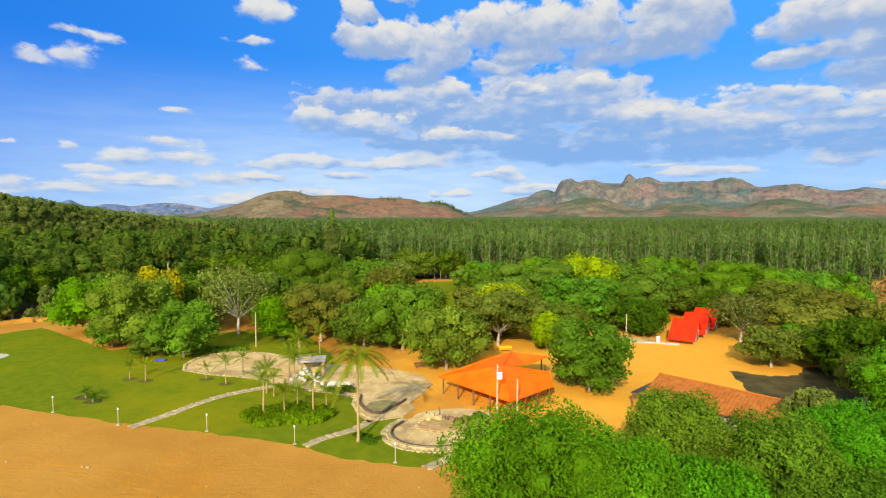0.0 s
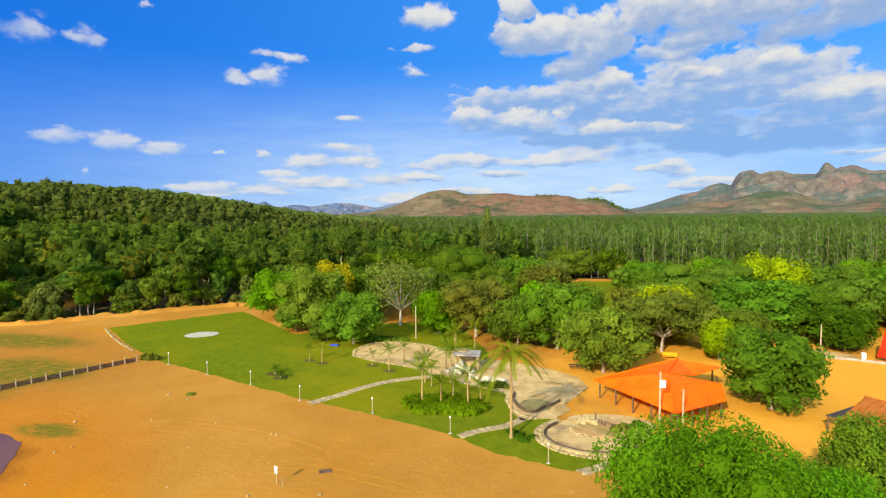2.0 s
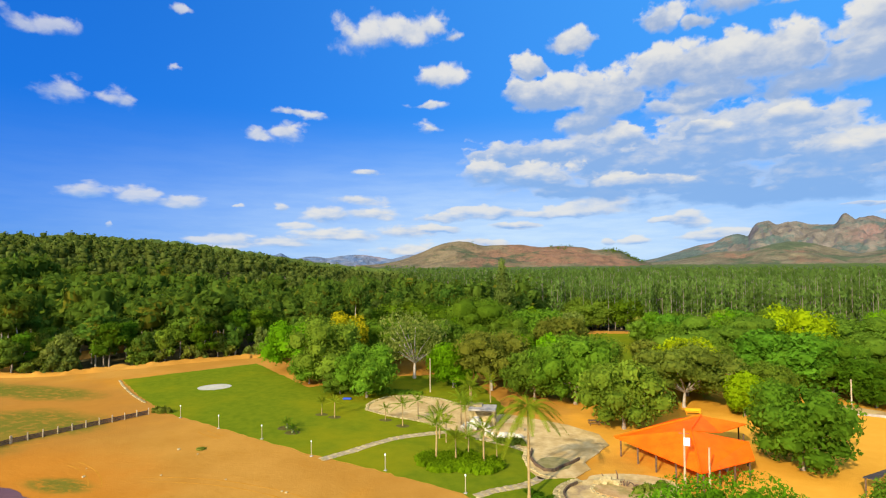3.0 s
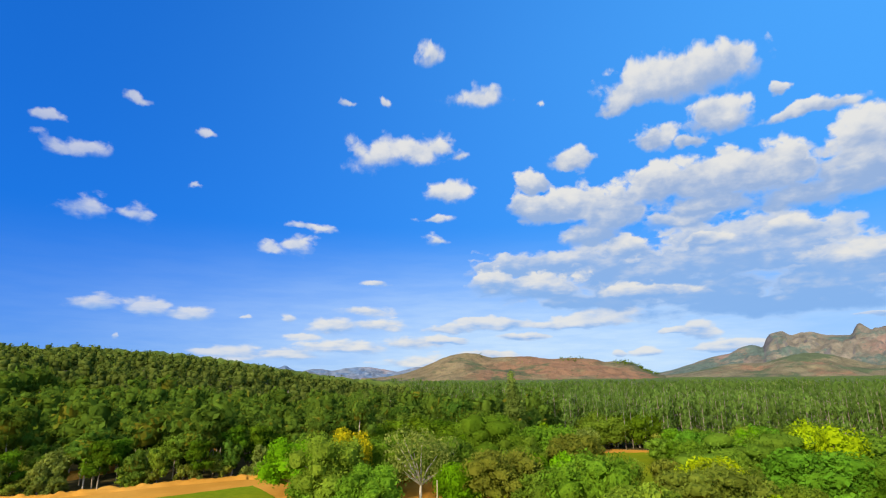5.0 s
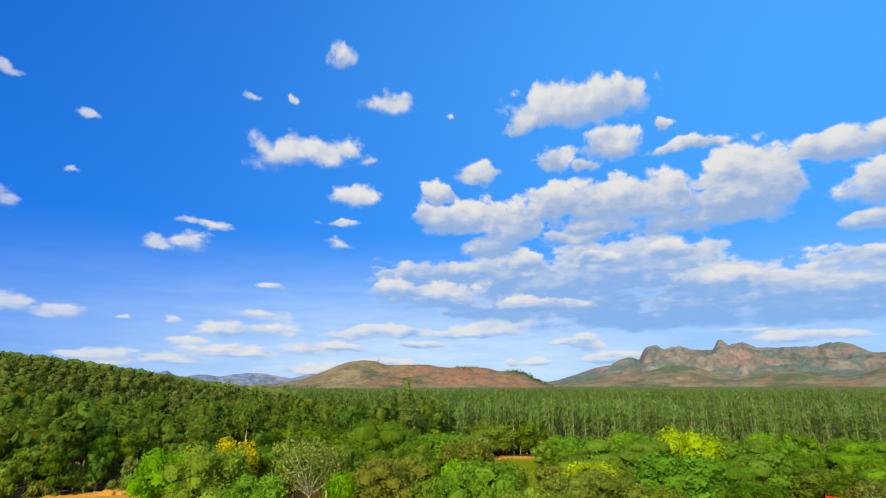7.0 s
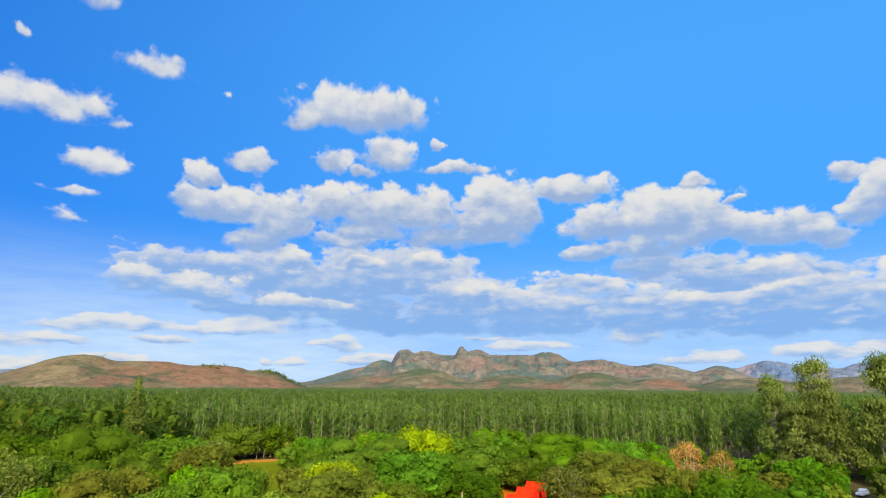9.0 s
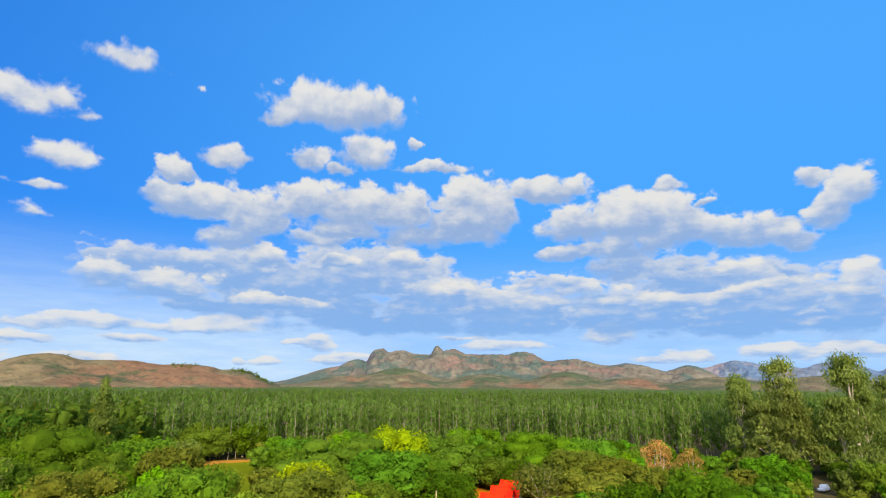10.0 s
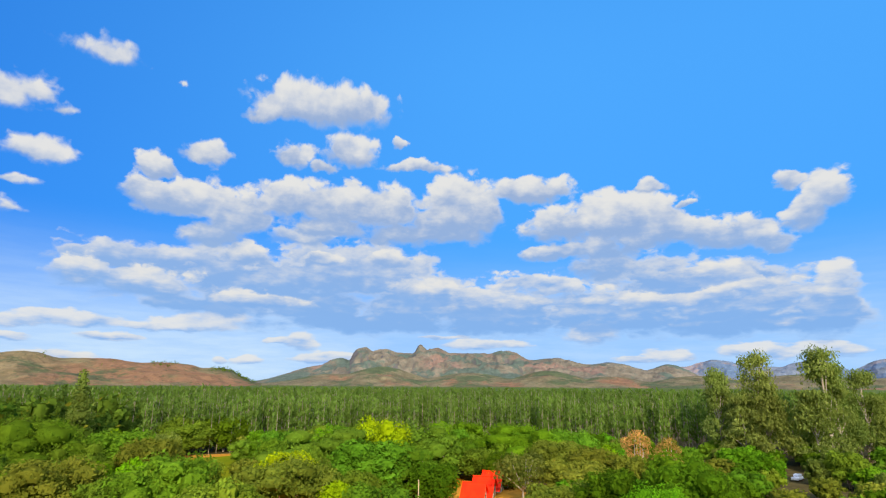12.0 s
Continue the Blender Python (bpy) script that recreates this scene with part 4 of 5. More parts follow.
def filler_trees():
    """Trees of the park's far side and of the scrub in the east."""
    rng = np.random.default_rng(23)
    kinds = [("green", 11, 6.5), ("mid_green", 12, 7.0), ("green", 9, 6.0), ("olive", 10, 6.5), ("dark", 12, 6.5), ("light", 10, 5.5), ("bright", 11, 7.0), ("mid_green", 8, 5.0)]
    protos = [broad_tree("park_tree", 700 + i, k, r, h, WORDS[k] + " among other trees", 1550, 0.48, 0.05, 16, group="trees beyond the park") for i, (k, h, r) in enumerate(kinds)]
    taken = [(x, y, r) for spots in PARK_TREES.values() for x, y, h, r in spots]

    def free(x, y):
        if -12 < x < 8 and 158 < y < 216 or y > 128 and -0.062 * y - 2 < x < 0.034 * y + 1:
            return False
        if 135 < math.hypot(x, y) < 205 and 51.2 < math.degrees(math.atan2(x, y)) < 54.2:
            return False
        return all(math.hypot(x - a, y - b) > 4.0 + 0.45 * r for a, b, r in taken)

    far = scatter(rng, lambda x, y: free(x, y) and y < 222 - max(0, x - 94) * 0.8 and x > -62 and (y > 132 or -22 < x < 34), -62, 112, 118, 224, 10.5)
    plant(protos, far, rng, 0.75, 1.02)
    kinds = [("olive", 9, 5.5), ("mid_green", 8, 5.5), ("dark", 10, 5.5), ("pale", 9, 4.5), ("green", 8, 6.0), ("bright", 9, 6.0)]
    protos = [broad_tree("scrub_tree", 800 + i, k, r, h, WORDS[k] + " in dry scrub", 820, 0.55, 0.05, 15, bark=PALE_BARK, group="scrub trees") for i, (k, h, r) in enumerate(kinds)]
    east = scatter(rng, lambda x, y: free(x, y) and x > 62 + max(0, 105 - y) * 0.12 and y < 296 - 0.8 * x and math.hypot(x - 152, y - 115) > 9, 62, 240, 55, 215, 12.0)
    plant(protos, east, rng, 0.75, 1.05)


filler_trees()


def make_plantation():
    rng = np.random.default_rng(11)

    def edge(x):
        return np.interp(x, [-400, -60, 0, 94, 142, 260, 420], [300, 240, 224, 224, 186, 95, 60])

    def inside(x, y):
        return y > edge(x) and -0.9 * y - 40 < x < 2.0 * y and x > -30 - 0.6 * (y - 205)

    v = [gum_variant(rng, rng.uniform(19.5, 23.5), rng.uniform(1.4, 2.1), 180, 0.48) for _ in range(8)]
    front = scatter(rng, lambda x, y: inside(x, y) and y < edge(x) + 32, -60, 420, 60, 290, 4.6)
    woods("plantation", "dense eucalyptus plantation with thin grey trunks", front, v, rng, LEAF["euc"], EUC_BARK, 0.86, 1.08)
    v2 = [gum_variant(rng, rng.uniform(19.5, 23), rng.uniform(2.4, 3.2), 46, 1.05) for _ in range(6)]
    mid = scatter(rng, lambda x, y: inside(x, y) and y >= edge(x) + 32 and math.hypot(x, y) < 680, -420, 620, 110, 680, 9.2)
    woods("plantation", "eucalyptus plantation stretching to the hills", mid, v2, rng, LEAF["euc"], EUC_BARK, 0.86, 1.08)
    # far canopy as one rough sheet
    na, nr = 420, 110
    vs = []
    for i in range(na):
        a = radians(-62 + 130 * i / (na - 1))
        for j in range(nr):
            r = 600 * (3300 / 600) ** (j / (nr - 1))
            x, y = r * math.sin(a), r * math.cos(a)
            z = 17.0 + 4.5 * noise.noise((x / 7, y / 7, 0.5)) + 3.0 * noise.noise((x / 160, y / 160, 4))
            vs.append((x, y, float(ground_z(x, y)) + z - (25 if j == 0 else 0)))
    i = np.arange(na * nr).reshape(na, nr)
    f = np.stack([i[:-1, :-1], i[1:, :-1], i[1:, 1:], i[:-1, 1:]], -1).reshape(-1, 4)
    lone("far_woods", (np.array(vs), f), CANOPY, "unbroken far canopy of eucalyptus woods", "woodland", kind="stuff")


make_plantation()


def tall_eucalyptus():
    for i, (x, y, h, r) in enumerate([(184, 126, 38, 10.0), (174, 143, 36.5, 10.0), (166, 153, 32, 7.0), (193, 129, 33, 8.5), (171, 138, 27, 9.0), (214, 133, 31, 9.0), (180, 128, 24, 9.0), (166, 143, 22, 8.0)]):
        rng = np.random.default_rng(60 + i)
        ls = []
        for q in range(44):
            a, t = rng.uniform(0, 6.28), rng.uniform(0.16, 0.95)
            ls.append((r * 0.7 * math.cos(a) * (1.25 - t), r * 0.7 * math.sin(a) * (1.25 - t), h * t, r * rng.uniform(0.26, 0.42), r * rng.uniform(0.26, 0.42), h * rng.uniform(0.06, 0.10)))
        ls.append((0, 0, h * 0.93, r * 0.5, r * 0.5, h * 0.07))
        t = thing("eucalyptus_tree", "very tall eucalyptus with pale limbs and loose foliage", "tree", "tall eucalyptus trees", at=(x, y, 0))
        limbs = [tube([(0, 0, -0.5), (0.3, 0.2, h * 0.4), (0, 0, h * 0.92)], [0.45, 0.3, 0.08], 6)]
        limbs += [tube([(0.2, 0.1, l[2] * 0.55), (l[0] * 0.5, l[1] * 0.5, l[2] * 0.8), l[:3]], [0.2, 0.14, 0.05], 5) for l in ls[:11]]
        part("trunk", joined(limbs), GUM_BARK, t)
        part("crown", joined([leaves(rng, ls, 9500, 0.38, 0.7, (0.15, 1.2), 0.42)]), LEAF["gum"], t)
    for i, (az, d, h, r) in enumerate([(-11.7, 210, 29, 6.5), (-24, 200, 23, 6), (-26.5, 205, 22, 6), (-13.0, 230, 24, 4)]):
        rng = np.random.default_rng(80 + i)
        ls = [(rng.uniform(-0.4, 0.4) * r, rng.uniform(-0.4, 0.4) * r, h * q, r * (1.15 - q), r * (1.15 - q), h * 0.1) for q in (0.12, 0.22, 0.32, 0.42, 0.52, 0.62, 0.72, 0.82, 0.92)]
        t = thing("tall_tree", "tall dark tree rising over the wood", "tree", at=(d * math.sin(radians(az)), d * math.cos(radians(az)), 0))
        part("trunk", tube([(0, 0, -0.5), (0.2, 0, h * 0.5), (0, 0, h * 0.9)], [0.4, 0.25, 0.06], 6), BARK, t)
        part("crown", joined([leaves(rng, ls, 4200, 0.45)] + [knot(rng, l, 0.45) for l in ls]), LEAF["euc"], t)


tall_eucalyptus()


def coral_trees():
    for i, (az, d, h, r) in enumerate([(40.0, 150, 15.8, 4.0), (42.7, 140, 15.0, 3.9)]):
        t = broad_tree("coral_tree", 900 + i, "coral", r, h, "tree covered in salmon-orange blossom", 2600, 0.20, 0.2, 14, PALE_BARK, False)
        t.matrix_world = pose(d * math.sin(radians(az)), d * math.cos(radians(az)), 0)
    # lower trees round their stems and beside the clearing
    for i, (kind, az, d, h, r) in enumerate([("olive", 39.6, 141, 10.0, 4.6), ("mid_green", 42.0, 133, 8.6, 4.2), ("olive", 44.6, 138, 9.0, 4.4), ("bright", 48.2, 172, 9.5, 6.0), ("bright", 50.4, 170, 8.6, 5.0), ("mid_green", 56.3, 182, 9.5, 5.0)]):
        t = broad_tree("park_tree", 930 + i, kind, r, h, WORDS[kind] + " among other trees", 2600, 0.38, 0.08, 16, group="trees beyond the park")
        t.matrix_world = pose(d * math.sin(radians(az)), d * math.cos(radians(az)), 0)


coral_trees()


# ---- pavilion with the orange roof ----
def slab_roof(quads, thick=0.12):
    """A roof skin of given thickness from flat faces."""
    bm = bmesh.new()
    cache = {}

    def vert(p):
        key = tuple(round(c, 3) for c in p)
        if key not in cache:
            cache[key] = bm.verts.new(p)
        return cache[key]
    for q in quads:
        bm.faces.new([vert(p) for p in q])
    bmesh.ops.recalc_face_normals(bm, faces=bm.faces[:])
    for fc in bm.faces:
        if fc.normal.z < 0:
            fc.normal_flip()
    bmesh.ops.solidify(bm, geom=bm.faces[:], thickness=thick)
    return bm


def pavilion():
    t = thing("pavilion", "open pavilion with a bright orange hipped roof on timber posts", "pavilion")
    W, S, E, N = Vector((-0.8, 80.6, 2.5)), Vector((8.9, 69.6, 2.5)), Vector((15.8, 76.0, 2.5)), Vector((8.0, 92.0, 2.6))
    A1, A2, B, T, Q = Vector((8.8, 78.0, 5.0)), Vector((11.0, 85.2, 5.2)), Vector((16.2, 81.2, 3.2)), Vector((16.6, 84.6, 4.6)), Vector((17.0, 91.0, 2.8))
    roof = part("roof", slab_roof([(W, S, A1, A2), (S, E, B, A1), (W, A2, N)]), ORANGE, t)
    for a, b in ((A1, S), (A2, W), (A1, A2)):
        part("ridge_cap", tube([a + Vector((0, 0, 0.05)), b + Vector((0, 0, 0.06))], [0.13, 0.13], 6), ORANGE, roof)
    part("rear_roof", slab_roof([(A1 + Vector((0.1, 0, -0.05)), Vector((12.9, 81.6, 4.0)), T, A2 + Vector((0, 0, -0.03))), (A2 + Vector((0, 0, -0.03)), T, Q, N)]), ORANGE, t)
    for a, b, n in ((W, S, 5), (S, E, 4)):
        for i in range(n):
            p = a.lerp(b, (i + 0.15) / (n - 0.7)).lerp((A1 + A2) / 2, 0.05)
            part("post", tube([(p.x, p.y, 0), (p.x, p.y, 2.6)], [0.12, 0.11], 8), TIMBER, t)
        c, d = a.lerp(A1, 0.05), b.lerp(A1, 0.05)
        part("beam", tube([(c.x, c.y, 2.42), (d.x, d.y, 2.42)], [0.09, 0.09], 4), TIMBER, t)
    for p in ((16.2, 84.4), (16.7, 90.4), (8.4, 91.2), (3.4, 85.4), (12.8, 81.7), (16.0, 81.0)):
        part("post", tube([(*p, 0), (*p, 2.75 if p[1] > 84.9 else 3.2)], [0.12, 0.11], 8), TIMBER, t)
    for a, b in ((0.2, 0.45), (0.6, 0.8)):
        p, q = N.lerp(E, a), N.lerp(E, b)
        part("counter", box((q - p).length, 0.5, 1.0, 0.03, ((p.x + q.x) / 2 - 1.5, (p.y + q.y) / 2 - 1.2, 0), turn=-50), WALL, t)


pavilion()


def row_house(x, y, turn):
    t = thing("red_roofed_house", "low grey house under a steep bright red roof", "house", "row of red-roofed houses", at=(x, y, 0), turn=turn)
    t.matrix_world = t.matrix_world @ Matrix.Diagonal((0.78, 0.82, 0.98, 1))
    w = part("wall", box(5.6, 6.6, 2.2, 0.03, (0, 0.4, 0)), WALL, t)
    part("door", box(0.06, 0.9, 2.0, 0.02, (2.83, 1.4, 0)), TIMBER, w)
    f = part("window", box(0.08, 1.2, 0.9, 0.02, (2.83, -0.8, 0.95)), WHITE, w)
    part("pane", box(0.04, 1.0, 0.7, 0.01, (2.88, -0.8, 1.05)), GLASS, f)
    r = part("roof", slab_roof([((-3.4, -6.0, 0.9), (3.4, -6.0, 0.9), (3.4, 0.4, 4.6), (-3.4, 0.4, 4.6)), ((-3.4, 0.4, 4.6), (3.4, 0.4, 4.6), (3.4, 5.0, 2.0), (-3.4, 5.0, 2.0))]), RED, t)
    part("ridge_cap", tube([(-3.4, 0.4, 4.65), (3.4, 0.4, 4.65)], [0.12, 0.12], 6), RED, r)
    part("gable", slab_roof([((2.7, -2.8, 2.2), (2.9, -2.8, 2.2), (2.9, 0.4, 4.3), (2.7, 0.4, 4.3)), ((2.7, 0.4, 4.3), (2.9, 0.4, 4.3), (2.9, 3.6, 2.2), (2.7, 3.6, 2.2))]), WALL, t)


for i in range(5):
    row_house(52.4 + 5.5 * i, 115.4 + 6.6 * i, -34 - 2 * i)


def long_house():
    t = thing("long_house", "long low house with a brown tiled roof", "house", at=(38.6, 68.2, 0), turn=-46)
    part("wall", box(20, 8, 2.9, 0.03), WALL, t)
    r = part("roof", slab_roof([((-11, -5.4, 2.6), (11, -5.4, 2.6), (11, 0, 4.3), (-11, 0, 4.3)), ((-11, 0, 4.3), (11, 0, 4.3), (11, 5.4, 2.6), (-11, 5.4, 2.6))]), BROWN_TILE, t)
    part("ridge_cap", tube([(-11, 0, 4.36), (11, 0, 4.36)], [0.14, 0.14], 6), BROWN_TILE, r)
    for i in range(44):
        x = -10.8 + i * 0.5
        for sy in (-1, 1):
            part("tile_rib", tube([(x, sy * 5.4, 2.66), (x, 0.0, 4.34)], [0.026, 0.026], 4), BROWN_TILE, r)
    # dark slab on two posts, added in place of the shade beside the gable
    part("lean_to_roof", slab_roof([((-13.0, -4.5, 2.2), (-11.1, -4.5, 2.5), (-11.1, 3.0, 2.5), (-13.0, 3.0, 2.2))]), GABLE_SHADE, t, "dark grey slab in place of shade at the gable")
    for y in (-4.2, 2.7):
        part("post", tube([(-12.8, y, 0), (-12.8, y, 2.2)], [0.1, 0.1], 6), TIMBER, t)


long_house()


# ---- paved places and paths of the park ----
PAVE_EDGE = [(-44.8, 92.8), (-46.0, 96.0), (-46.0, 99.0), (-45.0, 102.3), (-41.4, 104.7), (-34.4, 103.4), (-27.8, 99.3), (-23.0, 95.4), (-18.8, 96.6), (-14.5, 95.2), (-8.3, 93.0), (-3.2, 89.2), (-1.6, 84.5), (-3.6, 79.0), (-5.0, 75.5), (-9.0, 76.6), (-12.0, 78.6), (-16.0, 80.6), (-21.0, 82.2), (-26.0, 85.2), (-32.4, 88.6), (-39.8, 90.5)]
sheet("paved_court", PAVE_EDGE, 0.09, PAVING, "pale worn concrete court with a curved edge", "paving", 0.08, wobble=0.08, seed=3)
sheet("paving", [(-13.2, 79.5), (-6, 79.5), (-3.8, 74), (-5.5, 70.5), (-9.8, 68.8), (-11.8, 72), (-12.5, 76)], 0.075, PAVING, "pale concrete around the water channel", "paving", 0.05, wobble=0.06, seed=4)


def stone_mesh(rng, r, h, mat=STONE):
    """A flat, irregular stone with a chamfered top, about 40 triangles."""
    bm = bmesh.new()
    n = rng.randint(5, 7)
    ring = [(r * rng.uniform(0.75, 1.1) * math.cos(2 * math.pi * i / n), r * rng.uniform(0.75, 1.1) * math.sin(2 * math.pi * i / n)) for i in range(n)]
    lv = [[bm.verts.new((x * k, y * k, z)) for x, y in ring] for k, z in ((1.0, 0.0), (1.0, h * 0.7), (0.86, h))]
    for a, b in zip(lv, lv[1:]):
        for i in range(n):
            bm.faces.new((a[i], a[(i + 1) % n], b[(i + 1) % n], b[i]))
    bm.faces.new(lv[-1])
    me = bpy.data.meshes.new("stone")
    bm.to_mesh(me)
    bm.free()
    me.materials.append(mat)
    return me


_r = random.Random(5)
FLAGS = [stone_mesh(_r, 0.42, 0.05) for _ in range(6)]
KERBS = [stone_mesh(_r, 0.34, 0.16) for _ in range(6)]
BOULDER = material("pale_boulder", (0.42, 0.36, 0.24), (0.62, 0.55, 0.40), 1.4, 0.9, 0.6, 6, by_object=0.2)
ROCKS = [stone_mesh(_r, 0.5, 0.45) for _ in range(5)]
BOULDERS = [stone_mesh(_r, 0.55, 0.5, BOULDER) for _ in range(5)]
MORTAR = material("path_mortar", (0.26, 0.20, 0.11), (0.36, 0.28, 0.16), 1.5, 0.95, 0.4, 8)


def along(points, step):
    """Places and ways at even steps along a broken line."""
    out, rest = [], 0.0
    for a, b in zip(points, points[1:]):
        a, b = Vector((*a, 0)), Vector((*b, 0))
        n = max(1, int((b - a).length / step))
        out += [(a.lerp(b, i / n), (b - a).normalized()) for i in range(n)]
    return out


def ribbon(name, points, width, z, mat, label, category, thick=0.04):
    left, right = [], []
    n = len(points)
    for i, p in enumerate(points):
        a, b = Vector(points[max(i - 1, 0)]), Vector(points[min(i + 1, n - 1)])
        d = (b - a).normalized()
        left.append((p[0] - d.y * width / 2, p[1] + d.x * width / 2))
        right.append((p[0] + d.y * width / 2, p[1] - d.x * width / 2))
    return sheet(name, left + right[::-1], z, mat, label, category, thick, wobble=0.05, seed=int(width * 100))


def stone_path(points, width, z=0.075):
    base = ribbon("garden_path", points, width, z, MORTAR, "garden path of pale irregular flagstones", "path")
    rng = random.Random(int(points[0][0] * 10))
    for p, d in along(points, 0.82):
        for side in ((-0.28, 0.28) if width > 1.2 else (0.0,)):
            c = p + Vector((-d.y, d.x, 0)) * side * width
            o = new("stone", rng.choice(FLAGS))
            o.parent = base
            o.matrix_world = pose(c.x + rng.uniform(-0.08, 0.08), c.y + rng.uniform(-0.08, 0.08), z - 0.005, rng.uniform(-2, 2), rng.uniform(-2, 2), rng.uniform(0, 360)) @ Matrix.Diagonal((rng.uniform(0.85, 1.15), rng.uniform(0.85, 1.1), 1, 1))


stone_path([(-39.6, 67.4), (-38.4, 69.4), (-37.0, 71.8), (-35.4, 75.4), (-33.8, 78.0), (-32.2, 79.8), (-29.4, 82.0), (-26.6, 83.8)], 1.5)
stone_path([(-16.0, 61.8), (-14.6, 63.6), (-13.0, 65.0), (-11.4, 66.2), (-10.2, 68.0), (-9.6, 69.4)], 1.3)
stone_path([(-1.6, 56.2), (0.6, 58.4), (3.0, 61.0)], 1.3)


def kerb(points, label, step=0.62, closed=False, rows=1):
    """A border of rough stones set on edge along a line."""
    k = thing("stone_border", label, "kerb", kind="structure")
    rng = random.Random(len(points))
    pts = points + points[:1] if closed else points
    for p, d in along(pts, step):
        for row in range(rows):
            c = p + Vector((-d.y, d.x, 0)) * row * 0.6
            o = new("stone", rng.choice(KERBS))
            o.parent = k
            o.matrix_world = pose(c.x, c.y, 0.03, rng.uniform(-5, 5), rng.uniform(-5, 5), rng.uniform(0, 360))


def oval(cx, cy, rx, ry, a0, a1, n, tilt=0.0):
    out = []
    for i in range(n):
        a = radians(a0 + (a1 - a0) * i / (n - 1))
        x, y = rx * math.cos(a), ry * math.sin(a)
        t = radians(tilt)
        out.append((cx + x * math.cos(t) - y * math.sin(t), cy + x * math.sin(t) + y * math.cos(t)))
    return out


def ring_wall(points, width, height, mat, name, label, base=0.02):
    """A low wall along a line."""
    bm = bmesh.new()
    n = len(points)
    rows = []
    for i, p in enumerate(points):
        a, b = Vector(points[max(i - 1, 0)]), Vector(points[min(i + 1, n - 1)])
        d = (b - a).normalized()
        o = Vector((-d.y, d.x)) * width / 2
        c = Vector(p)
        rows.append([bm.verts.new((*(c + o), base)), bm.verts.new((*(c + o * 0.85), height)), bm.verts.new((*(c - o * 0.85), height)), bm.verts.new((*(c - o), base))])
    for r, q in zip(rows, rows[1:]):
        for i in range(3):
            bm.faces.new((r[i], q[i], q[i + 1], r[i + 1]))
    bm.faces.new(rows[0])
    bm.faces.new(rows[-1][::-1])
    bmesh.ops.recalc_face_normals(bm, faces=bm.faces[:])
    return lone(name, bm, mat, label, "wall", kind="structure")


BASIN = material("basin_concrete", (0.44, 0.295, 0.10), (0.54, 0.39, 0.155), 0.7, 0.9, 0.3, 8, (0.24, 0.16, 0.08), 0.3)
DARK_WALL = material("dark_pond_liner", (0.07, 0.05, 0.03), (0.14, 0.09, 0.05), 1.5, 0.8, 0.3, 6)
ISLAND = material("island_soil", (0.36, 0.21, 0.07), (0.46, 0.29, 0.12), 0.8, 0.95, 0.4, 8, (0.20, 0.17, 0.04), 0.3)
pond = oval(-0.2, 66.0, 6.9, 5.6, 0, 352, 40, 18)
sheet("pond_basin", pond, 0.085, BASIN, "dry pale concrete pond basin", "pond", 0.05, seed=6)
kerb(oval(-0.2, 66.0, 7.3, 6.0, 120, 352, 46, 18), "curved border of rough pale stones round the dry pond", rows=2)
ring_wall(oval(-0.2, 66.0, 6.3, 5.0, 128, 330, 40, 18), 0.22, 0.42, DARK_WALL, "pond_wall", "low dark curved wall of the dry pond")
ring_wall(oval(-0.2, 66.0, 6.55, 5.25, 122, 350, 44, 18), 0.5, 0.34, STONE, "pond_rim", "pale stone rim of the dry pond")
sheet("pond_island", oval(0.8, 68.2, 4.0, 2.5, 0, 345, 24, 12), 0.25, ISLAND, "raised sandy island in the dry pond", "island", 0.2, wobble=0.1, seed=7)
kerb(oval(0.8, 68.2, 4.2, 2.7, 0, 345, 26, 12), "stones round the sandy island", closed=True)
channel = [(-12.2, 79.0), (-12.0, 76.0), (-10.8, 73.2), (-9.4, 71.6), (-8.2, 71.8), (-7.6, 73.2), (-6.4, 75.0), (-5.4, 77.0)]
ring_wall(channel, 0.26, 0.45, DARK_WALL, "channel_wall", "low dark wall of the winding water channel")
kerb([(-13.0, 79.0), (-12.8, 75.6), (-11.6, 72.4), (-9.8, 70.4), (-7.4, 69.6)], "rough stone border of the water channel")
sheet("channel_floor", oval(-8.6, 74.6, 2.3, 2.6, 0, 345, 18, -20), 0.11, material("mossy_floor", (0.16, 0.14, 0.04), (0.26, 0.21, 0.08), 0.8, 0.8, 0.3, 6), "mossy floor of the water channel", "pond", 0.05, seed=8)
kerb([(-45.2, 92.8), (-46.5, 96), (-46.5, 99.2), (-45.4, 102.7), (-41.5, 105.2), (-34.2, 103.9), (-27.5, 99.8), (-23.2, 96)], "low stone border of the pale court")
kerb([(-44.8, 92.3), (-39.8, 90.0), (-32.4, 88.1), (-26, 84.7)], "low stone border before the pale court")
kerb([(-21.0, 81.7), (-16.2, 80.1), (-12.8, 78.2)], "rough stone border beside the lawn", rows=2)


sheet("pond_apron", oval(1.4, 70.6, 5.6, 3.2, 0, 345, 26, 8), 0.07, PAVING, "pale concrete apron behind the dry pond", "paving", 0.05, wobble=0.12, seed=41)
kerb([(-113.4, 99.8), (-109.0, 96.6), (-104.0, 93.2), (-98.6, 89.8), (-93.6, 87.0), (-89.4, 84.8)], "rough stone edging where the lawn meets bare earth", step=1.1)


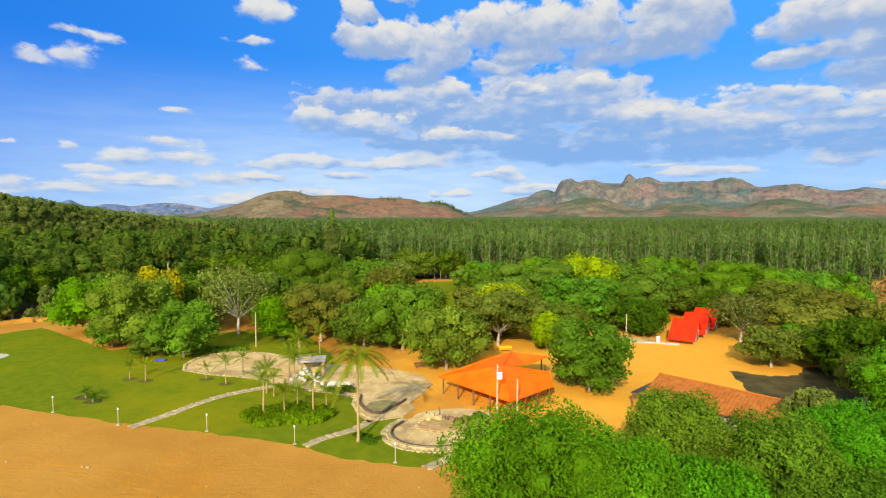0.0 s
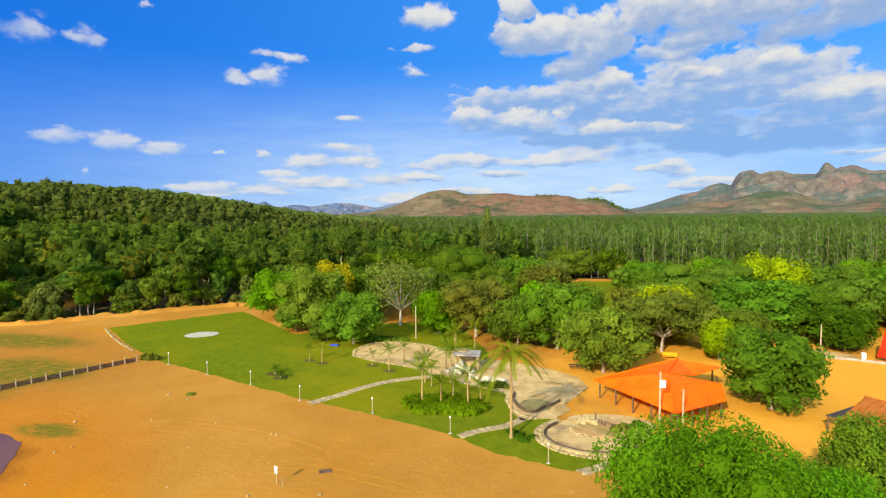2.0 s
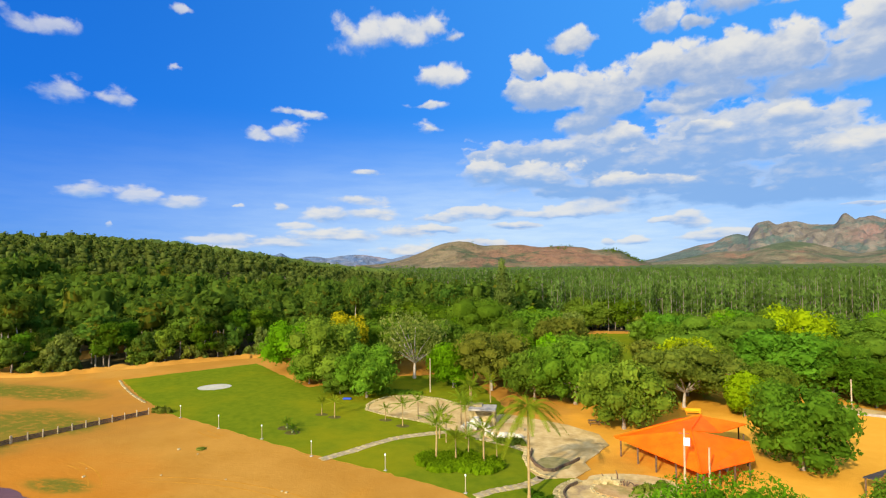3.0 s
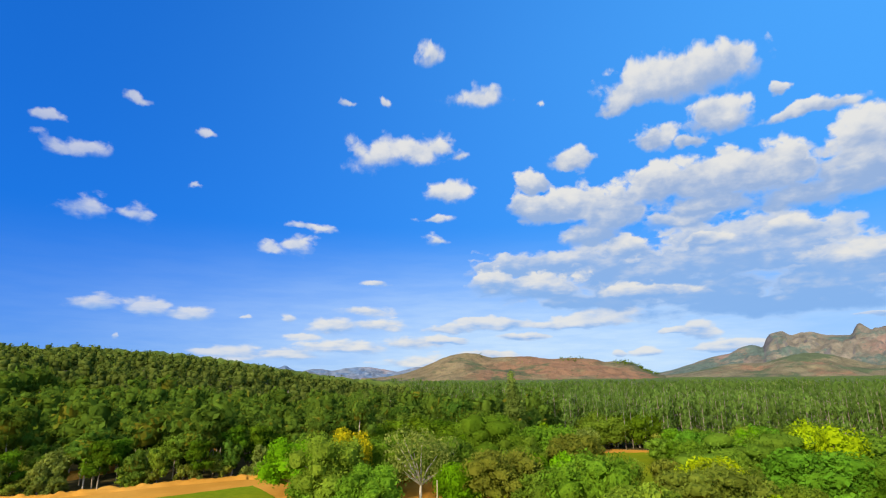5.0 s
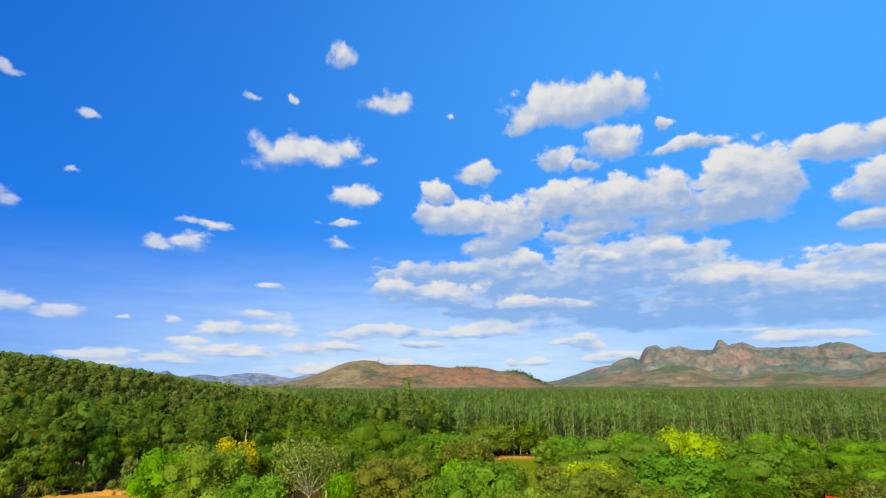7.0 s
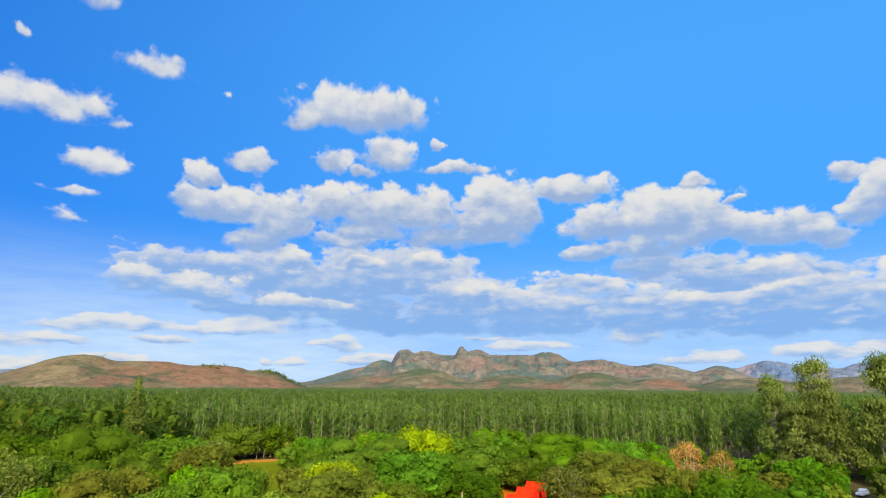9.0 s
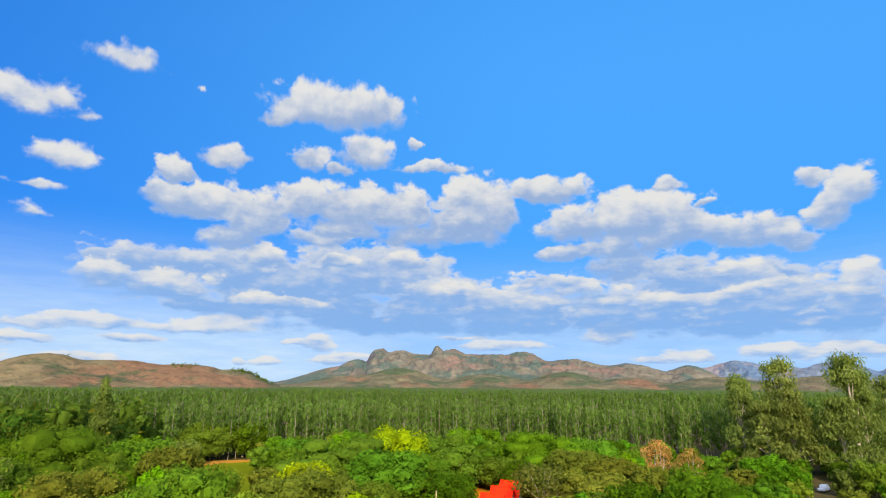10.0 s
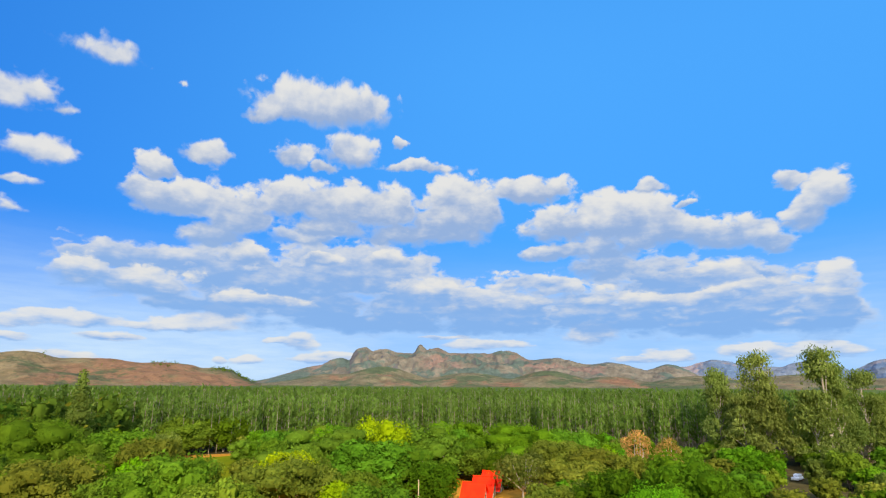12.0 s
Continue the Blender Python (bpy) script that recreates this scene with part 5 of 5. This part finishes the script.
def driftwood(cx, cy):
    """A row of dark weathered stakes and a bent root."""
    t = thing("driftwood", "dark weathered stakes and bent roots on the pond island", "driftwood", at=(cx, cy, 0.24), turn=-32)
    rng = random.Random(44)
    for i in range(11):
        h = rng.uniform(0.35, 0.8) if i != 6 else 1.5
        x, y = -1.7 + i * 0.34, rng.uniform(-0.2, 0.2)
        part("stake", tube([(x, y, -0.05), (x + rng.uniform(-0.1, 0.1), y, h * 0.6), (x + rng.uniform(-0.15, 0.15), y, h)], [0.11, 0.09, 0.04], 6), TIMBER, t)
    for x, s in ((2.6, 1.0), (3.2, -1.0)):
        part("root", tube([(x, -0.3, 0), (x + 0.5 * s, -0.3, 0.7), (x + 0.9 * s, -0.4, 0.8), (x + 1.2 * s, -0.5, 0.2)], [0.09, 0.08, 0.07, 0.04], 6), TIMBER, t)


driftwood(-0.8, 70.0)


def earth_bank(points, width, height):
    """A lumpy heap of orange earth thrown up along a line."""
    v, n = [], 9
    line = along(points, 0.8)
    for i, (p, d) in enumerate(line):
        side = Vector((-d.y, d.x, 0))
        for j in range(n):
            u = -1 + 2 * j / (n - 1)
            h = height * (1 - u * u) * (0.55 + 0.9 * abs(noise.noise((p.x / 2.2, p.y / 2.2, u * 1.5))) + 0.35 * noise.noise((p.x / 7, p.y / 7, 3)))
            q = p + side * u * width * (0.8 + 0.4 * noise.noise((p.x / 5, p.y / 5, 8))) / 2
            v.append((q.x, q.y, max(h, 0) + (0.03 if abs(u) < 1 else -0.05)))
    i = np.arange(len(line) * n).reshape(len(line), n)
    f = np.stack([i[:-1, :-1], i[1:, :-1], i[1:, 1:], i[:-1, 1:]], -1).reshape(-1, 4)
    lone("earth_bank", (np.array(v), f), SOIL, "low lumpy bank of orange earth at the edge of the wood", "bank", kind="structure")


earth_bank([(-186, 84), (-165, 90.5), (-147, 96), (-134, 102), (-118, 123), (-104, 137), (-90, 141)], 4.4, 1.1)


def rock_pile(cx, cy, count, spread_x, spread_y, tall, label, stones=ROCKS):
    t = thing("rock_pile", label, "rocks")
    rng = random.Random(count)
    for i in range(count):
        a, q = rng.uniform(0, 6.28), math.sqrt(rng.random())
        o = new("stone", rng.choice(stones))
        o.parent = t
        s = rng.uniform(0.5, 1.2)
        o.matrix_world = pose(cx + spread_x * q * math.cos(a), cy + spread_y * q * math.sin(a), 0.05 + tall * (1 - q) * rng.uniform(0.4, 1), rng.uniform(-25, 25), rng.uniform(-25, 25), rng.uniform(0, 360)) @ Matrix.Diagonal((s, s, s, 1))


rock_pile(-22.4, 87.0, 60, 2.4, 1.5, 1.5, "pale rock cascade before the stone shelter", BOULDERS)
rock_pile(-17.5, 84.0, 24, 3.0, 0.8, 0.3, "scattered pale rocks along the court", BOULDERS)
rock_pile(-1.6, 70.0, 22, 1.9, 0.8, 0.6, "dark jagged rocks on the pond island")


def stone_shelter():
    t = thing("stone_shelter", "small stone shelter with a flat grey slab roof", "shelter", at=(-22.2, 90.2, 0), turn=8)
    part("roof_slab", box(4.6, 3.6, 0.28, 0.05, (0, 0, 2.5)), WALL, t)
    for x, y in ((-1.9, -1.4), (1.9, -1.4), (-1.9, 1.4), (1.9, 1.4)):
        part("pier", box(0.5, 0.5, 2.5, 0.05, (x, y, 0.05)), STONE, t)
    part("back_wall", box(3.2, 0.25, 2.45, 0.03, (0, 1.35, 0.05)), STONE, t)
    part("upper_slab", box(2.6, 2.2, 0.22, 0.05, (-1.4, 1.0, 2.78)), STONE, t)


stone_shelter()
for x, y, s in ((-18.6, 84.4, 0.9), (-15.2, 87.6, 0.8), (-19.6, 82.9, 0.7)):
    lone("stone_block", box(s, s * 0.8, s * 0.8, 0.08), STONE, "squared pale stone block on the court", "stone block", m=pose(x, y, 0.09, 0, 0, 30))


# ---- palms, shrubs and beds ----
def fronds(rng, n, length, droop, width, z, up=0.9, leaflets=16):
    """Arching fronds with rows of leaflets, from a crown at height z."""
    vs, n0 = [], 0
    for i in range(n):
        a = i * 2.39996 + rng.uniform(-0.2, 0.2)
        lift = up * (1 - i / n * 1.15) + rng.uniform(-0.12, 0.12)
        l = length * rng.uniform(0.85, 1.1)
        out = np.array([math.cos(a), math.sin(a), 0.0])
        side = np.array([-math.sin(a), math.cos(a), 0.0])

        def spine(t):
            return out * l * t * math.cos(lift * 0.8) + np.array([0, 0, z + l * (math.sin(lift) * t - droop * t * t)])
        for j in range(leaflets):
            t0 = 0.12 + 0.86 * j / leaflets
            p, q = spine(t0), spine(t0 + 0.86 / leaflets * 0.8)
            w = width * math.sin(math.pi * (0.12 + 0.85 * t0)) ** 0.6
            for sgn in (-1, 1):
                tip = (p + q) / 2 + side * sgn * w + out * w * 0.45 - np.array([0, 0, w * 0.45])
                vs += [p, q, tip + (q - p) * 0.25, tip - (q - p) * 0.1]
        p0, p1, p2 = spine(0), spine(0.5), spine(1.0)
        th = 0.035 * length / 3
        vs += [p0 - side * th, p0 + side * th, p1 + side * th, p1 - side * th, p1 - side * th, p1 + side * th, p2, p2]
    return np.array(vs), np.arange(len(vs)).reshape(-1, 4)


def palm(name, label, h, length, n, droop, width, seed, girth, bark, group="", leaflets=16, kind="palm"):
    rng = np.random.default_rng(seed)
    t = thing(name, label, "palm tree", group)
    rings = 14
    part("trunk", tube([(0.25 * math.sin(i / rings * 1.3) * h / 10, 0, -0.2 + (h + 0.2) * i / rings) for i in range(rings + 1)], [girth * (1.6 if i == 0 else 1.0 - 0.35 * i / rings + 0.06 * (i % 2)) for i in range(rings + 1)], 8), bark, t)
    part("crown", fronds(rng, n, length, droop, width, h, 1.55 if h < 3.2 else 1.0, leaflets), LEAF[kind], t)
    return t


PALM_BARK = material("palm_bark", (0.26, 0.17, 0.06), (0.38, 0.27, 0.11), 2.5, 0.9, 0.4, 5)
tall = palm("coconut_palm", "tall coconut palm with drooping yellow-green fronds on the lawn", 10.4, 4.9, 25, 0.78, 0.50, 41, 0.18, PALM_BARK, leaflets=46)
tall.matrix_world = pose(-10.1, 62.9, 0.04, 0, 0, 100)
small = [palm("small_palm", "young palm with a short trunk on the lawn", 2.3 + 0.3 * i, 1.9, 12, 0.34, 0.24, 50 + i, 0.09, PALM_BARK, "young palms", 18) for i in range(3)]
for i, (x, y, s) in enumerate([(-51.5, 87.3, 1.0), (-48.4, 86.4, 1.05), (-34.7, 84.9, 1.25), (-38.9, 87.3, 0.9), (-33.7, 89.5, 1.15), (-24.3, 71.5, 1.35), (-25.2, 79.0, 1.25), (-21.3, 71.2, 1.2), (-17.5, 71.5, 1.3), (-26.8, 80.6, 1.6), (-20.2, 73.4, 1.1), (-22.8, 81.6, 1.4), (-16.4, 74.6, 1.0), (-28.0, 97.0, 1.2), (-24.8, 92.0, 1.5), (-28.6, 105.5, 1.3), (-24.0, 104.0, 1.5), (-25.5, 88.4, 1.2)]):
    m = pose(x, y, 0.04, 0, 0, 77 * i) @ Matrix.Diagonal((s, s, s, 1))
    if i < 3:
        small[i].matrix_world = m
    else:
        copy_thing(small[i % 3], m)


def cycad(x, y, s, seed):
    t = palm("cycad", "low spreading cycad in a dark planting ring", 0.5 * s, 1.3 * s, 14, 0.5, 0.25, seed, 0.16, BARK, "cycads", 9, "dark")
    t.matrix_world = pose(x, y, 0.04)
    sheet("planting_ring", oval(x, y, 1.1 * s, 0.9 * s, 0, 340, 14), 0.062, MULCH, "dark mulch ring round a young plant", "bed", 0.02, wobble=0.05, seed=seed)


MULCH = material("mulch", (0.07, 0.065, 0.012), (0.12, 0.10, 0.02), 1.5, 1.0, 0.5, 8)
cycad(-52.9, 78.5, 1.5, 61)
cycad(-50.6, 76.6, 1.2, 62)
for i, (x, y) in enumerate([(-51.5, 87.3), (-48.4, 86.4), (-34.7, 84.9), (-38.9, 87.3)]):
    sheet("planting_ring", oval(x, y, 1.2, 0.9, 0, 340, 14), 0.062, MULCH, "dark mulch ring round a young palm", "bed", 0.02, wobble=0.05, seed=70 + i)


def shrub_bed(name, label, cx, cy, rx, ry, h, count, kind, seed, leaf=0.22):
    rng = np.random.default_rng(seed)
    ls = []
    for i in range(count):
        a, q = rng.uniform(0, 6.28), math.sqrt(rng.random())
        r = rng.uniform(0.45, 0.8)
        ls.append((rx * q * math.cos(a), ry * q * math.sin(a), h * 0.3, r, r, h * rng.uniform(0.5, 0.9)))
    t = thing(name, label, "shrub", at=(cx, cy, 0.03))
    part("foliage", joined([leaves(rng, ls, count * 45, leaf)] + [lump(rng, l, 0.8) for l in ls]), LEAF[kind], t)


shrub_bed("shrub_bed", "dense bed of low green shrubs under young palms", -20.8, 71.0, 6.0, 3.8, 0.9, 190, "light", 31, 0.15)
shrub_bed("hedge", "low clipped hedge behind the pale court", -45.0, 106.0, 6.0, 1.2, 0.8, 40, "green", 32)
shrub_bed("shrub_bed", "dark shrub bed beside the channel", -15.2, 81.0, 2.6, 1.0, 0.8, 18, "olive", 33)
shrub_bed("shrub", "low shrubs at the fence corner", -81.0, 80.5, 1.6, 0.9, 0.9, 10, "olive", 34)
shrub_bed("shrub", "small dark seedlings under the tall palm", -9.4, 63.8, 2.6, 1.6, 0.25, 9, "dark", 35, 0.14)
shrub_bed("shrub", "yellow-green plants on the pond island", 2.6, 68.4, 1.6, 1.0, 0.9, 8, "olive", 36, 0.16)
shrub_bed("shrub", "low plant by the pond", 4.6, 69.6, 0.5, 0.5, 1.2, 4, "olive", 37, 0.16)


# ---- poles, lamps, fence, signs ----
def garden_lamp():
    t = thing("garden_lamp", "slim pale garden lamp post at the lawn edge", "lamp", "garden lamps")
    part("post", tube([(0, 0, 0), (0, 0, 2.0)], [0.05, 0.045], 8), PALE_POLE, t)
    part("head", tube([(0, 0, 1.98), (0, 0, 2.05), (0, 0, 2.22), (0, 0, 2.27)], [0.05, 0.09, 0.09, 0.03], 8), WHITE, t, "white lamp head")
    part("footing", box(0.4, 0.4, 0.12, 0.03), WALL, t)
    return t


lamp = garden_lamp()
for i, (x, y) in enumerate([(-75.1, 78.6), (-63.9, 75.2), (-53.4, 72.5), (-41.8, 68.0), (-29.5, 66.0), (-17.5, 62.2), (-5.2, 57.4)]):
    if i:
        copy_thing(lamp, pose(x, y, 0.0))
    else:
        lamp.matrix_world = pose(x, y, 0.0)


def utility_pole(x, y, h, label, cabinet=False, lean=0.0):
    t = thing("utility_pole", label, "pole", at=(x, y, 0), turn=0)
    t.matrix_world = pose(x, y, 0, 0, lean, 0)
    part("shaft", tube([(0, 0, -0.1), (0, 0, h * 0.5), (0, 0, h)], [0.15, 0.12, 0.10], 8), PALE_POLE, t)
    if cabinet:
        part("meter_box", box(0.7, 0.4, 0.9, 0.04, (0.25, -0.25, h - 1.9)), WHITE, t, "pale metal box on the pole")
        part("bracket", box(1.2, 0.08, 0.1, 0.01, (0, 0, h - 0.6)), TIMBER, t)


utility_pole(7.3, 71.3, 7.0, "pale concrete utility pole with a meter box", True)
utility_pole(9.9, 70.6, 5.2, "short pale timber pole beside the pavilion")
utility_pole(-38.2, 109.0, 7.2, "slim pale pole standing on the lawn")
utility_pole(39.1, 113.9, 6.0, "dark-stained utility pole by the low wall")
utility_pole(43.5, 66.0, 4.6, "slender pale post behind the long house")


def rail_fence(a, b):
    t = thing("timber_fence", "weathered timber fence with dark boards and pale posts", "fence")
    a, b = Vector((*a, 0)), Vector((*b, 0))
    d = (b - a).normalized()
    turn = math.degrees(math.atan2(d.y, d.x))
    n = int((b - a).length / 2.0)
    for i in range(n + 1):
        p = a.lerp(b, i / n)
        part("post", box(0.16, 0.16, 1.25, 0.02, (p.x, p.y, 0), turn=turn), PALE_POLE, t)
    for i in range(n):
        p = a.lerp(b, (i + 0.5) / n) + Vector((-d.y, d.x, 0)) * 0.12
        for z in (0.08, 0.34, 0.60):
            part("board", box((b - a).length / n - 0.02, 0.06, 0.22, 0.01, (p.x, p.y, z), turn=turn), TIMBER, t)


rail_fence((-89.4, 52.0), (-89.6, 59.6))
rail_fence((-89.6, 59.8), (-82.4, 78.6))


def sign(x, y):
    t = thing("notice_board", "small white board on thin posts in bare sand", "sign", at=(x, y, 0), turn=-20)
    for sx in (-0.45, 0.45):
        part("post", tube([(sx, 0, 0), (sx, 0, 1.7 if sx < 0 else 0.9)], [0.035, 0.03], 6), PALE_POLE, t)
    part("board", box(0.42, 0.05, 0.75, 0.01, (-0.45, -0.05, 1.1)), WHITE, t)


sign(-30.6, 45.6)
lone("timber_pallet", box(1.3, 0.8, 0.08, 0.02), TIMBER, "dark flat timber pallet lying in sand", "pallet", m=pose(-27.6, 49.4, 0.0, 0, 0, 28))

# ---- water, rough grass and sand ----
sheet("water", [(-95, 44), (-77, 48), (-70, 47.4), (-66.5, 46.2), (-63.5, 43.5), (-60.5, 40), (-57, 34), (-55, 26), (-80, 22), (-100, 30)], 0.03, WATER, "still brown water of a small pool", "water", 0.015, wobble=0.15, seed=12)
sheet("sand_disc", oval(-86.6, 100.6, 3.6, 2.9, 0, 350, 30, 30), 0.07, material("pale_sand", (0.36, 0.33, 0.22), (0.45, 0.41, 0.29), 0.8, 0.95, 0.3, 8), "round pale sand patch in the lawn", "sand", 0.03)
sheet("grass_clearing", [(-14, 190), (-13, 214), (2, 219), (12, 220), (12, 190), (8, 165), (4, 148), (-2, 148), (-6, 172)], 0.03, LAWN, "green grass clearing among trees", "lawn", 0.02, wobble=0.4, seed=14)
sheet("back_lawn", [(-96, 128), (-66, 106), (-52, 122), (-40, 128), (-29, 117), (-31, 124), (-40, 133), (-56, 128), (-68, 113), (-92, 131)], 0.008, SOIL, "orange earth track behind the lawn", "ground", 0.005, wobble=0.3, seed=15)


# ---- small things ----
def picnic_table(x, y, turn):
    t = thing("picnic_table", "dark timber picnic table under the trees", "table", "picnic tables", at=(x, y, 0), turn=turn)
    part("tabletop", box(1.8, 0.8, 0.06, 0.01, (0, 0, 0.7)), TIMBER, t)
    for sy in (-0.7, 0.7):
        part("bench", box(1.8, 0.28, 0.05, 0.01, (0, sy, 0.42)), TIMBER, t)
    for sx in (-0.7, 0.7):
        for sy in (-0.6, 0.6):
            part("leg", tube([(sx, sy * 1.1, 0), (sx, sy * 0.4, 0.7)], [0.05, 0.05], 4), TIMBER, t)


picnic_table(-4.2, 94.6, 15)
picnic_table(-2.8, 95.4, -20)
ORANGE_PAINT = material("orange_paint", (0.85, 0.30, 0.01), (0.92, 0.36, 0.015), 1.0, 0.5, 0.05, 6)


def orange_bench(x, y, turn):
    t = thing("bench", "bright orange-yellow bench under the dark tree", "bench", at=(x, y, 0), turn=turn)
    part("seat", box(2.6, 0.5, 0.08, 0.02, (0, 0, 0.42)), ORANGE_PAINT, t)
    part("backrest", box(2.6, 0.07, 0.5, 0.02, (0, 0.24, 0.55)), ORANGE_PAINT, t)
    for sx in (-1.1, 1.1):
        part("leg", box(0.1, 0.42, 0.42, 0.01, (sx, 0, 0)), ORANGE_PAINT, t)
        part("arm", box(0.07, 0.07, 0.55, 0.01, (sx, 0.25, 0)), ORANGE_PAINT, t)


orange_bench(12.4, 105.6, 5)
ring_wall([(34.5, 115.8), (39, 113.2), (44, 112.2), (49, 110.6)], 0.3, 0.42, WALL, "low_wall", "low pale grey wall before the red-roofed houses")
sheet("paving", [(34.5, 116), (39, 113.5), (44, 112.5), (46, 116), (40, 120), (35, 119)], 0.04, PAVING, "pale concrete terrace behind the low wall", "paving", 0.03, seed=17)
lone("gate_pillar", box(0.6, 0.6, 1.5, 0.04), WHITE, "short white masonry pillar", "pillar", m=pose(45.3, 112.4, 0))
lone("tarpaulin", box(1.8, 0.8, 0.4, 0.15), material("blue_plastic", (0.03, 0.06, 0.28), (0.05, 0.09, 0.36), 1.2, 0.5, 0.3, 5), "blue plastic sheet heaped under a tree", "tarpaulin", m=pose(-52.2, 98.4, 0.05, 0, 0, 10))


def pickup(x, y, turn):
    t = thing("pickup_truck", "white pickup truck parked in a shady clearing", "truck", at=(x, y, 0), turn=turn)
    b = part("body", box(4.9, 1.8, 0.65, 0.1, (0, 0, 0.45)), WHITE, t)
    part("cabin", box(2.0, 1.7, 0.75, 0.18, (0.3, 0, 1.08)), WHITE, b)
    part("windscreen", box(0.06, 1.4, 0.45, 0.02, (1.3, 0, 1.2)), GLASS, b)
    for sx in (-1.5, 1.5):
        for sy in (-0.85, 0.85):
            part("wheel", tube([(sx, sy - 0.12, 0.36), (sx, sy + 0.12, 0.36)], [0.36, 0.36], 12), TIMBER, t)


pickup(150, 114, 20)


# ---- wheel ruts in the sand ----
RUT = material("rut_soil", (0.37, 0.155, 0.013), (0.44, 0.195, 0.02), 0.8, 1.0, 0.5, 8, spec=0.0)


def rut(cx, cy, r, a0, a1, width=0.16):
    pts = oval(cx, cy, r, r * 0.8, a0, a1, 12)
    return ribbon("wheel_rut", pts, width, 0.012, RUT, "shallow darker wheel rut in the sand", "track", 0.008)


for cx, cy, r, a0, a1 in ((-58, 82, 14, 235, 262), (-58, 82, 12.4, 236, 258), (-46, 30, 34, 60, 112), (-46, 30, 32.2, 62, 110), (-30, 20, 38, 70, 100), (-30, 20, 36.4, 72, 98),
                          (-78, 40, 22, 40, 75), (-78, 40, 20.4, 42, 74), (-14, 12, 42, 84, 118), (-14, 12, 40.3, 86, 116), (-92, 66, 9, 280, 330), (-112, 78, 12, 250, 300)):
    rut(cx, cy, r, a0, a1)


def stone_clod(x, y, s, seed):
    o = new("clod", ROCKS[seed % len(ROCKS)])
    o.matrix_world = pose(x, y, 0, 0, 0, seed * 37) @ Matrix.Diagonal((s, s, s * 0.7, 1))
    tagged(o, "lump of dry earth lying in the sand", "clod", "clods in the sand")


_c = random.Random(9)
for i in range(46):
    x = _c.uniform(-75, -2)
    stone_clod(x, _c.uniform(32, 52 + max(0, -x - 20) * 0.35), _c.uniform(0.18, 0.5), i)
for i, (x, y) in enumerate([(-59, 66)]):
    shrub_bed("weed_tuft", "dry weed tuft in the sand", x, y, 0.6, 0.3, 0.15, 4, "olive", 90 + i, 0.12)
